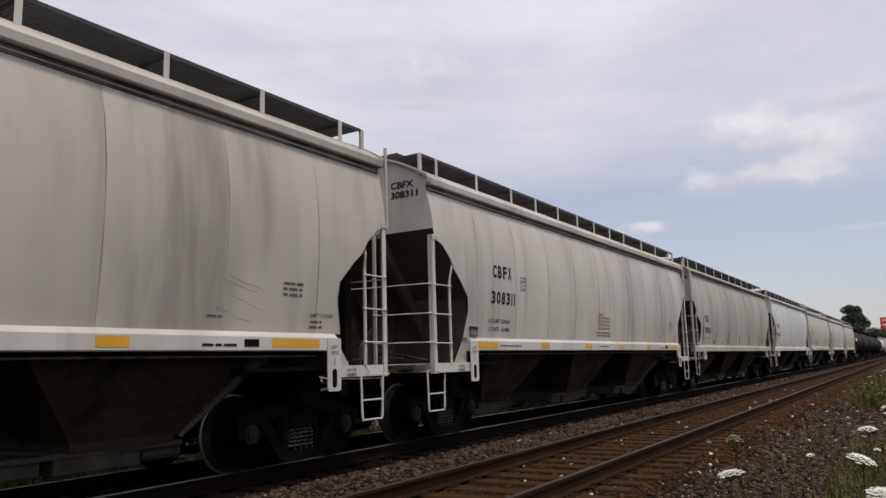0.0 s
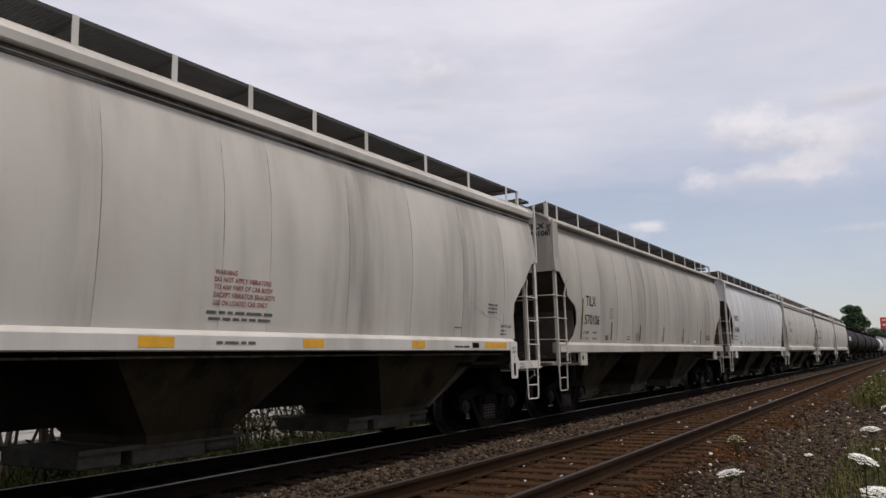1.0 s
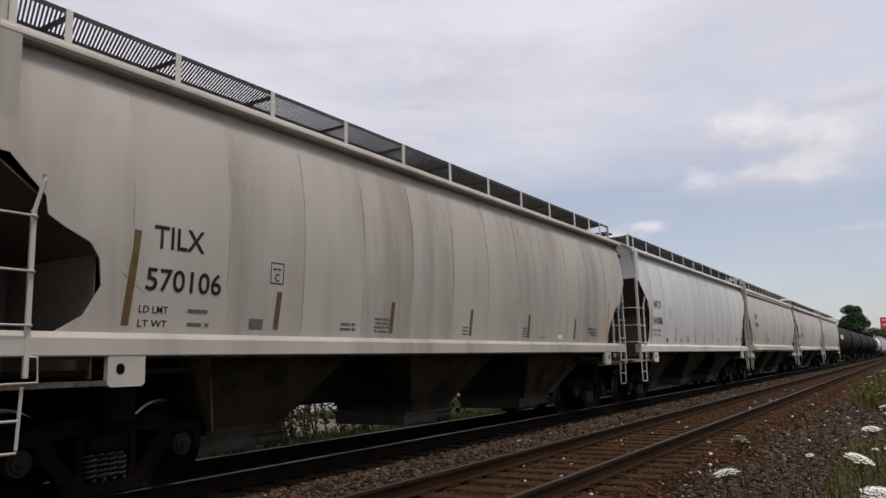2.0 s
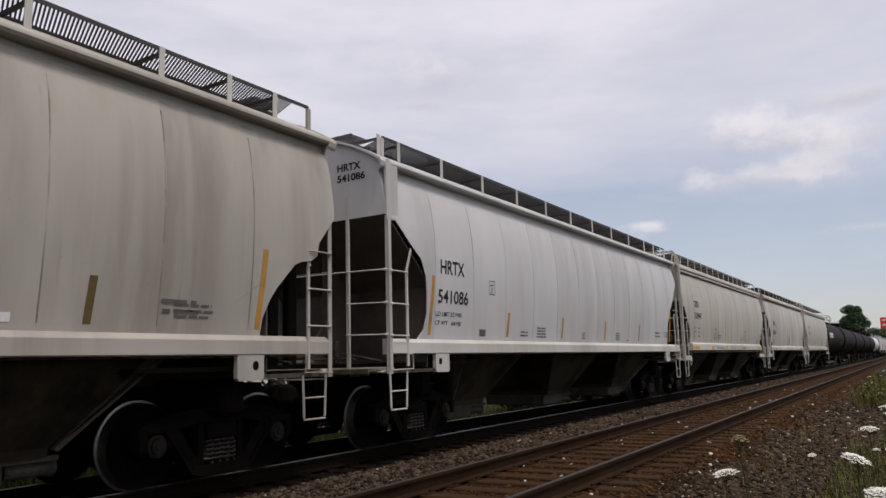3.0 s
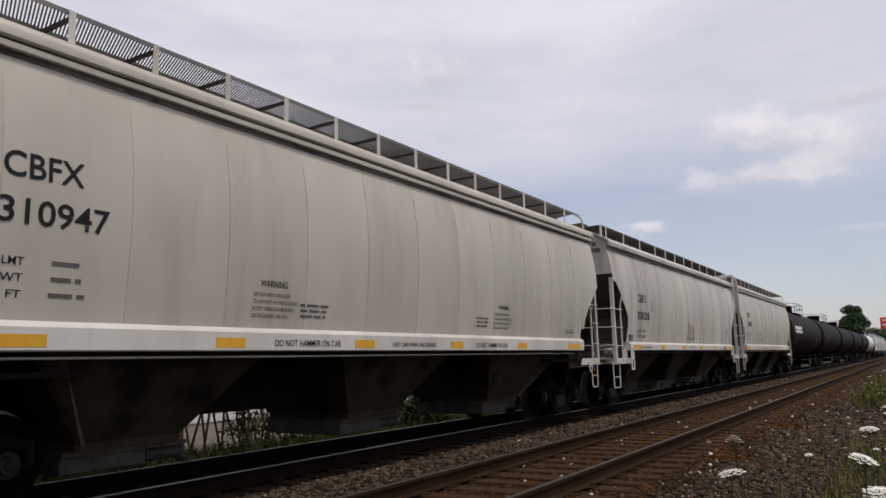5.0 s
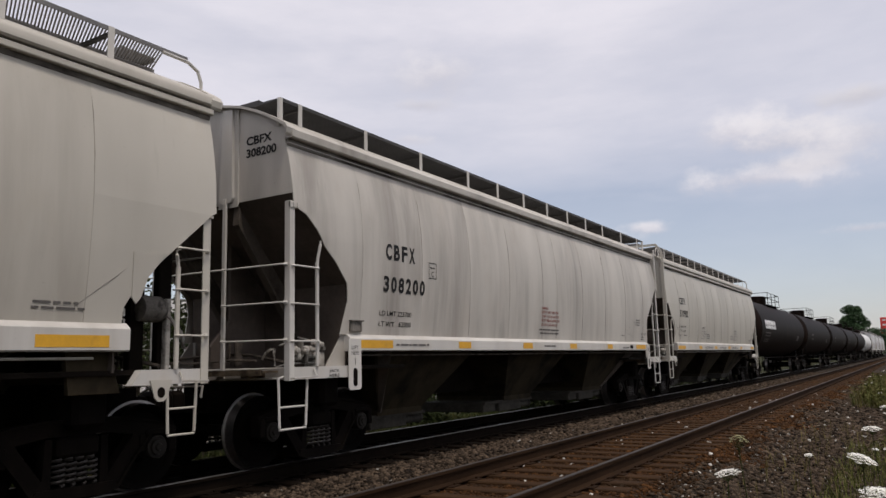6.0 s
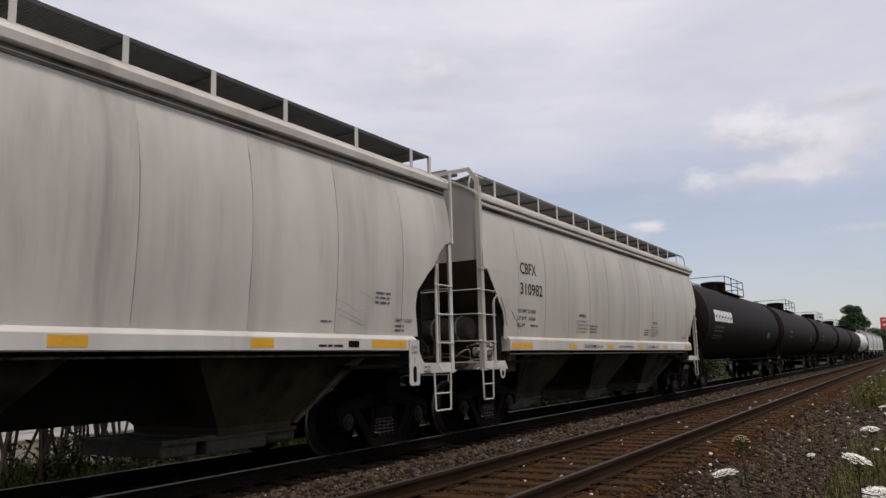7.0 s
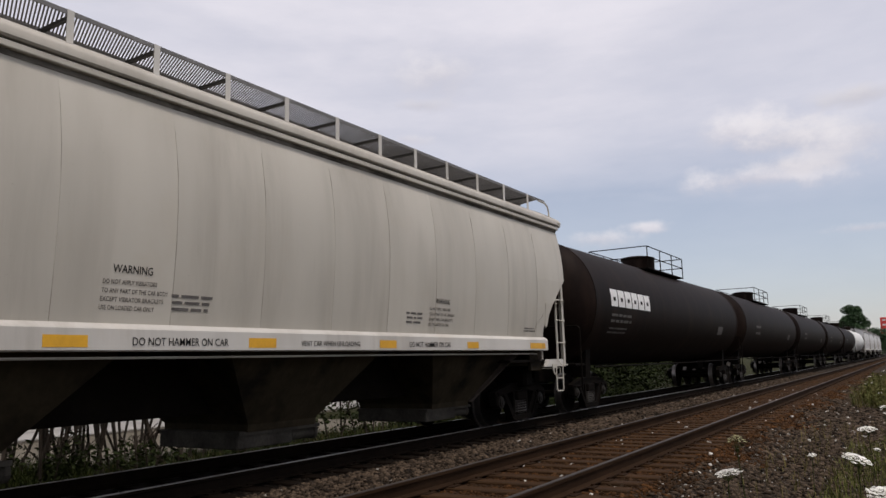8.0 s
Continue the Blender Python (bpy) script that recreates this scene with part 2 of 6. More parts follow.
SEAMS_OF = {
    "grey": seam("weld seam in grey paint", (0.20, 0.175, 0.15), (0.43, 0.405, 0.36)),
    "light": seam("weld seam in light grey paint", (0.24, 0.21, 0.18), (0.50, 0.47, 0.42)),
    "tan": seam("weld seam in warm grey paint", (0.33, 0.30, 0.255), (0.455, 0.425, 0.368)),
    "worn": seam("weld seam in dirty paint", (0.22, 0.185, 0.15), (0.42, 0.39, 0.34)),
    "white": seam("weld seam in pale paint", (0.37, 0.345, 0.315), (0.51, 0.50, 0.485)),
}
# Dirty strip below the eave; the eave's shade is put into its colour.
EAVESHADE = material("dirty eave strip with shade", (0.17, 0.152, 0.13), 0.8, var=0.3, scale=3, stretch=(1, 0.5, 1), tint=(0.06, 0.052, 0.044), tint_at=(0.45, 0.6), tint_scale=1.2, spec=0.15)
DIRTYTAPE = material("dirt-browned tape", (0.115, 0.078, 0.030), 0.7, var=0.3, scale=6, spec=0.2)
DULL = material("dull rusted railhead", (0.024, 0.0165, 0.011), 0.6, 0.15, var=0.25, scale=2, stretch=(1, 0.1, 1))
PALESTONE = material("pale stone", (0.42, 0.40, 0.36), 0.85, var=0.15, scale=8, island=0.3, spec=0.15)
# End slope sheets, bulkheads and webs: brown, much darker than the side sheets.
SLOPE = material("dark brown slope steel", (0.098, 0.078, 0.064), 0.7, var=0.2, scale=1.5, tint=(0.055, 0.043, 0.035), tint_at=(0.5, 0.75), tint_scale=1.0, bump=0.05, spec=0.12)
WEB = material("brown web steel", (0.085, 0.070, 0.056), 0.7, var=0.2, scale=2, tint=(0.04, 0.031, 0.025), tint_at=(0.5, 0.7), bump=0.05, spec=0.12)
TREADBOARD = material("rusty board grating", (0.10, 0.075, 0.05), 0.85, var=0.4, scale=6, tint=(0.04, 0.028, 0.018), tint_at=(0.45, 0.6), tint_scale=5, bump=0.3, spec=0.1)
DUSTY = material("dusty brake piping", (0.075, 0.062, 0.05), 0.8, var=0.4, scale=7, tint=(0.025, 0.02, 0.016), tint_at=(0.5, 0.65), tint_scale=6, spec=0.1)
CASTING = material("grimy brake casting", (0.16, 0.145, 0.125), 0.75, var=0.35, scale=6, tint=(0.05, 0.042, 0.035), tint_at=(0.5, 0.65), tint_scale=8, bump=0.2, spec=0.15)
VALVE = material("dusty brake casting", (0.40, 0.37, 0.325), 0.75, var=0.3, scale=6, tint=(0.06, 0.05, 0.04), tint_at=(0.5, 0.65), tint_scale=9, bump=0.2, spec=0.2)
TREAD = material("worn wheel tread", (0.22, 0.20, 0.185), 0.36, 0.95, var=0.2, scale=3)
SPRING = material("rubbed spring steel", (0.034, 0.028, 0.023), 0.55, 0.2, var=0.3, scale=9)
CAP = material("greasy bearing cap", (0.014, 0.0115, 0.009), 0.55, 0.0, var=0.5, scale=12, spec=0.12)
# Stones below the train, with its shade put into their colour.
SHADESTONE = material("ballast stone darkened for the train's shade", (0.014, 0.0105, 0.008), 0.95, var=0.3, scale=3, island=0.5, spec=0.05)
GLASS = material("dark window glass", (0.02, 0.022, 0.025), 0.08, var=0.05, scale=1)


def ground_material():
    """Grey ballast by the tracks, a band darkened for the train's shade, weeds and soil beyond them."""
    m = bpy.data.materials.new("ground")
    m.use_nodes = True
    nt = m.node_tree
    N, link = nt.nodes.new, nt.links.new
    b = nt.nodes["Principled BSDF"]
    b.inputs["Roughness"].default_value, b.inputs["Specular IOR Level"].default_value = 0.95, 0.06
    tc = N("ShaderNodeTexCoord")
    sep = N("ShaderNodeSeparateXYZ")
    link(tc.outputs["Object"], sep.inputs[0])

    def tex(kind, s, **kw):
        n = N(kind)
        link(tc.outputs["Object"], n.inputs["Vector"])
        n.inputs["Scale"].default_value = s
        for k, q in kw.items():
            n.inputs[k].default_value = q
        return n

    def rng(v, a, c, lo=0.0, hi=1.0):
        n = N("ShaderNodeMapRange")
        link(v, n.inputs[0])
        for i, q in enumerate((a, c, lo, hi)):
            n.inputs[i + 1].default_value = q
        return n.outputs[0]

    def mix(f, a, c):
        n = N("ShaderNodeMix")
        n.data_type = "RGBA"
        link(f, n.inputs[0])
        for i, q in ((6, a), (7, c)):
            if isinstance(q, tuple):
                n.inputs[i].default_value = (*q, 1)
            else:
                link(q, n.inputs[i])
        return n.outputs[2]

    cells = tex("ShaderNodeTexVoronoi", 34.0)
    patch = tex("ShaderNodeTexNoise", 0.5, Detail=6.0)
    fine = tex("ShaderNodeTexNoise", 9.0, Detail=6.0)
    stone = mix(rng(cells.outputs["Color"], 0.1, 0.9), (0.014, 0.0105, 0.0075), (0.058, 0.044, 0.031))
    rust = mix(rng(cells.outputs["Color"], 0.1, 0.9), (0.018, 0.010, 0.006), (0.060, 0.031, 0.016))
    wob = N("ShaderNodeMath")
    wob.operation = "MULTIPLY_ADD"
    link(patch.outputs[0], wob.inputs[0])
    wob.inputs[1].default_value = 1.6
    link(sep.outputs[0], wob.inputs[2])
    x = wob.outputs[0]                     # x + 0.8 on average
    r1 = N("ShaderNodeMath")
    r1.operation = "MULTIPLY"
    link(rng(x, -4.95, -4.55), r1.inputs[0])
    link(rng(x, -1.75, -2.15), r1.inputs[1])
    col = mix(r1.outputs[0], stone, rust)
    # The train's shade, painted as a near-black band of ground.
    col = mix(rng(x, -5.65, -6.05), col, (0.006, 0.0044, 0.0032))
    green = mix(rng(fine.outputs[0], 0.35, 0.65), (0.036, 0.030, 0.016), (0.022, 0.030, 0.009))
    col = mix(rng(x, -0.15, 0.55), col, green)
    col = mix(rng(x, -11.6, -12.6), col, green)
    link(col, b.inputs["Base Color"])
    bp = N("ShaderNodeBump")
    bp.inputs["Strength"].default_value, bp.inputs["Distance"].default_value = 0.8, 0.03
    link(cells.outputs["Distance"], bp.inputs["Height"])
    link(bp.outputs[0], b.inputs["Normal"])
    return m


GROUND = ground_material()


# ---------- mesh helpers ----------
MESHES = {}


def part(name, bm, mat, parent=None, label="", smooth=False, m=None):
    """Links a bmesh (or a finished mesh) as one mesh object under its parent."""
    if isinstance(bm, bmesh.types.BMesh):
        me = bpy.data.meshes.new(name)
        bmesh.ops.recalc_face_normals(bm, faces=bm.faces[:])
        bm.to_mesh(me)
        bm.free()
        if smooth:
            me.polygons.foreach_set("use_smooth", [True] * len(me.polygons))
            me.set_sharp_from_angle(angle=radians(40))
        me.materials.append(mat)
    else:
        me = bm
    ob = new(name, me)
    if parent:
        ob.parent = parent
    if m is not None:
        ob.matrix_basis = m
    return tagged(ob, label)


def shared(key, make, mat, name, parent, label="", smooth=False, m=None):
    """Like part(), but alike parts share one mesh."""
    if key not in MESHES:
        ob = part(name, make(), mat, parent, label, smooth, m)
        MESHES[key] = ob.data
        return ob
    return part(name, MESHES[key], mat, parent, label, m=m)


def box(bm, x0, x1, y0, y1, z0, z1, bevel=0.0):
    vs = [bm.verts.new((x, y, z)) for x in (x0, x1) for y in (y0, y1) for z in (z0, z1)]
    fs = [bm.faces.new([vs[i] for i in q]) for q in ((0, 1, 3, 2), (4, 6, 7, 5), (0, 4, 5, 1), (2, 3, 7, 6), (0, 2, 6, 4), (1, 5, 7, 3))]
    if bevel:
        es = list({e for f in fs for e in f.edges})
        bmesh.ops.bevel(bm, geom=es, offset=bevel, segments=1, affect="EDGES", clamp_overlap=True)
    return bm


def boxed(*a, bevel=0.0):
    return box(bmesh.new(), *a, bevel=bevel)


def tube(bm, pts, r, n=8, cap=True):
    """A round tube along a line of points."""
    pts = [Vector(p) for p in pts]
    rings = []
    for i, p in enumerate(pts):
        a = (pts[i] - pts[i - 1]).normalized() if i else (pts[1] - p).normalized()
        b = (pts[i + 1] - p).normalized() if i < len(pts) - 1 else a
        d = (a + b).normalized()
        u = d.cross(Vector((0, 0, 1)))
        if u.length < 0.05:
            u = d.cross(Vector((1, 0, 0)))
        u.normalize()
        w = d.cross(u)
        rings.append([bm.verts.new(p + r * (math.cos(k * 2 * math.pi / n) * u + math.sin(k * 2 * math.pi / n) * w)) for k in range(n)])
    for a, b in zip(rings, rings[1:]):
        for k in range(n):
            bm.faces.new((a[k], a[(k + 1) % n], b[(k + 1) % n], b[k]))
    if cap:
        bm.faces.new(rings[0][::-1])
        bm.faces.new(rings[-1])
    return bm


def extrude_y(bm, outline, y0, y1):
    """A closed outline of (x, z), drawn out along y."""
    a = [bm.verts.new((x, y0, z)) for x, z in outline]
    b = [bm.verts.new((x, y1, z)) for x, z in outline]
    n = len(outline)
    for i in range(n):
        bm.faces.new((a[i], a[(i + 1) % n], b[(i + 1) % n], b[i]))
    bm.faces.new(a[::-1])
    bm.faces.new(b)
    return bm


def extrude_x(bm, outline, x0, x1):
    """A closed outline of (y, z), drawn out along x."""
    a = [bm.verts.new((x0, y, z)) for y, z in outline]
    b = [bm.verts.new((x1, y, z)) for y, z in outline]
    n = len(outline)
    for i in range(n):
        bm.faces.new((a[i], a[(i + 1) % n], b[(i + 1) % n], b[i]))
    bm.faces.new(a[::-1])
    bm.faces.new(b)
    return bm


def lathe_x(bm, profile, n=32, centre=(0, 0, 0)):
    """Profile of (x, radius), turned about the x axis."""
    rings = []
    for x, r in profile:
        rings.append([bm.verts.new((centre[0] + x, centre[1] + r * math.cos(k * 2 * math.pi / n), centre[2] + r * math.sin(k * 2 * math.pi / n))) for k in range(n)])
    for a, b in zip(rings, rings[1:]):
        for k in range(n):
            bm.faces.new((a[k], a[(k + 1) % n], b[(k + 1) % n], b[k]))
    bm.faces.new(rings[0][::-1])
    bm.faces.new(rings[-1])
    return bm


def lathe_y(bm, profile, n=32, centre=(0, 0, 0)):
    rings = []
    for y, r in profile:
        rings.append([bm.verts.new((centre[0] + r * math.sin(k * 2 * math.pi / n), centre[1] + y, centre[2] + r * math.cos(k * 2 * math.pi / n))) for k in range(n)])
    for a, b in zip(rings, rings[1:]):
        for k in range(n):
            bm.faces.new((a[k], a[(k + 1) % n], b[(k + 1) % n], b[k]))
    bm.faces.new(rings[0][::-1])
    bm.faces.new(rings[-1])
    return bm


def empty(name, label, category, group=""):
    return tagged(new(name), label, category, group)


# ---------- lettering ----------
def glyphs(text, y0, y1, z0, z1, surface, bold=0.012, spacing=1.0):
    """Built-in letters laid on the car's side: along y, up z, x from the side's curve."""
    cu = bpy.data.curves.new("letters", "FONT")
    cu.body, cu.offset, cu.resolution_u, cu.space_character = text, bold, 3, spacing
    ob = new("letters", cu)
    me = bpy.data.meshes.new_from_object(ob.evaluated_get(bpy.context.evaluated_depsgraph_get()))
    bpy.data.objects.remove(ob)
    bpy.data.curves.remove(cu)
    co = np.empty(len(me.vertices) * 3, dtype=np.float32)
    me.vertices.foreach_get("co", co)
    co = co.reshape(-1, 3)
    lo, hi = co.min(0), co.max(0)
    y = y0 + (co[:, 0] - lo[0]) / (hi[0] - lo[0]) * (y1 - y0)
    z = z0 + (co[:, 1] - lo[1]) / (hi[1] - lo[1]) * (z1 - z0)
    x = np.array([surface(q) for q in z]) + 0.007
    me.vertices.foreach_set("co", np.stack([x, y, z], 1).astype(np.float32).ravel())
    return me


def stencil(parent, name, text, y0, y1, z0, z1, surface, mat, label="", bold=0.06):
    """Heavy stencilled figures, each in its own slot; a one is narrow."""
    share = [0.42 if c in "1I" else 1.0 for c in text]
    gap = 0.34
    unit = (y1 - y0) / (sum(share) + gap * (len(text) - 1))
    bm = bmesh.new()
    y = y0
    for c, w in zip(text, share):
        lean = 0.24 if c in "1I" else 0.0
        me = glyphs("I" if c == "1" else c, y + lean * unit * 0.3, y + (w - lean * 0.3) * unit, z0, z1, surface, bold)
        bm.from_mesh(me)
        bpy.data.meshes.remove(me)
        y += (w + gap) * unit
    return part(name, bm, mat, parent, label)


def letters(parent, name, text, y0, y1, z0, z1, surface, mat=INK, label="", bold=0.012, spacing=1.0):
    me = glyphs(text, y0, y1, z0, z1, surface, bold, spacing)
    me.materials.append(mat)
    ob = new(name, me)
    ob.parent = parent
    return tagged(ob, label)


def bars(parent, y0, y1, z0, z1, rows, surface, mat=INK2, seed=1, label="", name="stencil_block"):
    """Rows of small writing as plain bars, broken into word lengths."""
    rnd = random.Random(seed)
    bm = bmesh.new()
    pitch = (z1 - z0) / rows
    for k in range(rows):
        a, h = z1 - (k + 1) * pitch + pitch * 0.25, pitch * 0.44
        y, stop = y0 + rnd.uniform(0, 0.06) * (y1 - y0), y1 - rnd.uniform(0, 0.2) * (y1 - y0)
        while y < stop:
            w = min(rnd.uniform(0.9, 3.6) * pitch, stop - y)
            q = [bm.verts.new((surface(z) + 0.007, yy, z)) for yy, z in ((y, a), (y + w, a), (y + w, a + h), (y, a + h))]
            bm.faces.new(q)
            y += w + pitch * 0.45
    return tagged(part(name, bm, mat, parent, label), kind="stuff")


def patch(parent, name, y0, y1, z0, z1, surface, mat, label="", lift=0.006, lean=0.0):
    """A thin strip of tape or a small plate on the side."""
    bm = bmesh.new()
    n = 5
    rows = []
    for k in range(n):
        z = z0 + (z1 - z0) * k / (n - 1)
        dy = lean * (z - z0)
        rows.append([bm.verts.new((surface(z) + lift, y + dy, z)) for y in (y0, y1)] + [bm.verts.new((surface(z), y + dy, z)) for y in (y1, y0)])
    for a, b in zip(rows, rows[1:]):
        for i in range(4):
            bm.faces.new((a[i], a[(i + 1) % 4], b[(i + 1) % 4], b[i]))
    bm.faces.new(rows[0][::-1])
    bm.faces.new(rows[-1])
    return part(name, bm, mat, parent, label)


# ---------- trucks ----------
WHEEL = 0.457
WHEELSETS = []


def wheelset_mesh():
    bm = bmesh.new()
    prof = [(-0.07, 0.10), (-0.07, 0.15), (-0.02, 0.17), (-0.02, 0.36), (-0.06, 0.39), (-0.075, 0.445), (0.055, 0.457), (0.06, 0.483), (0.085, 0.480), (0.088, 0.39), (0.03, 0.36), (0.03, 0.17), (0.09, 0.15), (0.09, 0.10)]
    for s in (1, -1):
        n0 = len(bm.faces)
        lathe_x(bm, [(s * (0.745 - x), r) for x, r in prof], 40)
        bm.faces.ensure_lookup_table()
        for k in range(5, 8):
            for f in bm.faces[n0 + 40 * k:n0 + 40 * k + 40]:
                f.material_index = 1
        n0 = len(bm.faces)
        lathe_x(bm, [(s * 0.86, 0.085), (s * 0.90, 0.125), (s * 1.05, 0.125), (s * 1.062, 0.118), (s * 1.062, 0.088), (s * 1.085, 0.080), (s * 1.085, 0.045), (s * 1.10, 0.035)], 24)
        bm.faces.ensure_lookup_table()
        for f in bm.faces[n0:]:
            f.material_index = 2
    lathe_x(bm, [(-0.9, 0.078), (-0.4, 0.07), (0.4, 0.07), (0.9, 0.078)], 16)
    return bm


def spring_mesh():
    bm = bmesh.new()
    n, turns = 50, 5
    tube(bm, [(0.058 * math.cos(k / n * turns * 2 * math.pi), 0.058 * math.sin(k / n * turns * 2 * math.pi), 0.20 + 0.25 * k / n) for k in range(n + 1)], 0.0135, 6)
    return bm


def side_frame_mesh():
    """Cast side frame: arched top member, splayed tension arms, spring seat, columns, pedestals over the bearings, raised flanges."""
    bm = bmesh.new()
    top = [(-1.13, 0.56), (-1.13, 0.65), (-0.98, 0.70), (-0.60, 0.78), (-0.30, 0.81), (0.30, 0.81), (0.60, 0.78), (0.98, 0.70), (1.13, 0.65), (1.13, 0.56), (0.70, 0.60), (0.30, 0.66), (-0.30, 0.66), (-0.70, 0.60)]
    extrude_x(bm, top, -0.075, 0.06)
    for e in (1, -1):
        arm = [(e * 0.80, 0.60), (e * 0.62, 0.63), (e * 0.46, 0.42), (e * 0.30, 0.21), (e * 0.30, 0.10), (e * 0.42, 0.12), (e * 0.58, 0.34)]
        extrude_x(bm, arm, -0.075, 0.05)
        # flange along the arm
        extrude_x(bm, [(e * 0.81, 0.60), (e * 0.78, 0.60), (e * 0.565, 0.34), (e * 0.415, 0.13), (e * 0.44, 0.11), (e * 0.595, 0.33)], 0.05, 0.085)
        extrude_x(bm, [(e * 0.25, 0.18), (e * 0.34, 0.18), (e * 0.32, 0.64), (e * 0.25, 0.64)], -0.07, 0.045)
        box(bm, -0.09, 0.09, e * 0.889 - 0.15, e * 0.889 + 0.15, 0.585, 0.64, 0.012)
        box(bm, -0.085, 0.085, e * 1.075 - 0.045, e * 1.075 + 0.045, 0.40, 0.62, 0.012)
        box(bm, -0.085, 0.07, e * 0.715 - 0.035, e * 0.715 + 0.035, 0.42, 0.60, 0.010)
    extrude_x(bm, [(-0.44, 0.11), (-0.40, 0.185), (0.40, 0.185), (0.44, 0.11), (0.30, 0.075), (-0.30, 0.075)], -0.10, 0.085)
    extrude_x(bm, [(-1.0, 0.70), (-0.60, 0.785), (-0.30, 0.815), (0.30, 0.815), (0.60, 0.785), (1.0, 0.70), (0.60, 0.755), (0.30, 0.785), (-0.30, 0.785), (-0.60, 0.755)], 0.06, 0.088)
    return bm


def truck(parent, y):
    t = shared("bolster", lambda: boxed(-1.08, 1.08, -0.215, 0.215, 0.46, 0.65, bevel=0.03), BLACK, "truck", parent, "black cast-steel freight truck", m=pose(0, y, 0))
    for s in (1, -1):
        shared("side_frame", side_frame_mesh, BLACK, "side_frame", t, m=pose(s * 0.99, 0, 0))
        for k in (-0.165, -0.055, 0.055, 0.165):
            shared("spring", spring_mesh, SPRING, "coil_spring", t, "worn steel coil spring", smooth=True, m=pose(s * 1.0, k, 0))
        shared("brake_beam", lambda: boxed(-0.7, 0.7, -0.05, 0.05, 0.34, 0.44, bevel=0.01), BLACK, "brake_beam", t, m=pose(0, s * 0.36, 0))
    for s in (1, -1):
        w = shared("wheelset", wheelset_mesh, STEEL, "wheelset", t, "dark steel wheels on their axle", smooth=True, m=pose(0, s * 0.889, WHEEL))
        if len(w.data.materials) == 1:
            w.data.materials.append(TREAD)
            w.data.materials.append(CAP)
        WHEELSETS.append((w, s * 0.889))
    return t


# ---------- covered hopper ----------
def side_curve(z):
    """Half width of the body at a height: sides that bulge."""
    return float(np.interp(z, (1.40, 1.69, 2.10, 2.50, 2.90, 3.30, 3.70, 3.95, 4.14), (1.535, 1.555, 1.600, 1.632, 1.643, 1.628, 1.575, 1.520, 1.462)))


def flat_sill(z):
    return 1.620


ROUND_CUT = ((1.66, 0.95), (2.10, 1.06), (2.34, 1.03), (2.61, 0.77), (2.79, 0.55), (2.86, 0.51), (2.97, 0.43), (3.15, 0.22), (3.23, 0.0), (9, 0.0))
TALL_CUT = ((1.62, 0.80), (1.77, 0.97), (2.02, 1.03), (2.32, 1.01), (2.58, 0.97), (2.84, 0.84), (3.04, 0.57), (3.38, 0.18), (3.40, 0.0), (9, 0.0))
WAVY_CUT = ((1.60, 0.70), (1.77, 0.99), (2.05, 1.14), (2.30, 1.10), (2.44, 1.00), (2.55, 0.74), (2.64, 0.58), (2.80, 0.55), (3.00, 0.34), (3.12, 0.22), (3.14, 0.0), (9, 0.0))
ROUGH_CUT = ((1.66, 1.24), (1.82, 1.22), (2.05, 1.12), (2.19, 1.02), (2.49, 0.74), (2.54, 0.62), (2.56, 0.46), (2.64, 0.34), (2.81, 0.31), (3.15, 0.02), (3.17, 0.0), (9, 0.0))
LONG_CUT = ((1.61, 1.40), (1.85, 1.36), (2.22, 1.22), (2.67, 0.96), (3.01, 0.58), (3.36, 0.24), (3.56, 0.0), (9, 0.0))
REAR_CUT = ((1.66, 1.06), (1.86, 1.05), (2.13, 0.89), (2.47, 0.53), (2.90, 0.06), (2.93, 0.0), (9, 0.0))
STRAIGHT_CUT = ((1.66, 0.84), (1.99, 0.82), (2.16, 0.75), (2.42, 0.51), (2.89, 0.13), (2.90, 0.0), (9, 0.0))
SEAMS = {"round": (-6.35, -4.87, -3.38, -1.90, -0.41, 0.31, 1.77, 3.27, 4.79, 6.28), "tall": (-6.62, -5.40, -4.18, -2.98, -1.79, -0.60, 0.60, 1.79, 2.98, 4.18, 5.40, 6.62), "straight": (-6.25, -5.0, -3.77, -2.5, -1.25, 0.0, 1.22, 2.48, 3.75, 5.0, 6.25)}
POSTS = {"round": (-7.24, -5.85, -4.43, -3.27, -2.08, -0.92, 0.20, 1.36, 2.50, 4.10, 5.52, 7.02), "tall": (-7.75, -7.22, -5.95, -4.50, -3.05, -1.62, -0.2, 1.2, 2.62, 4.05, 5.50, 6.45, 7.2), "straight": (-7.3, -6.6, -5.55, -4.6, -3.6, -2.62, -1.63, -0.64, 0.37, 1.37, 2.33, 3.31, 4.38, 5.45, 6.53)}
ZB, ZT = 1.66, 4.14


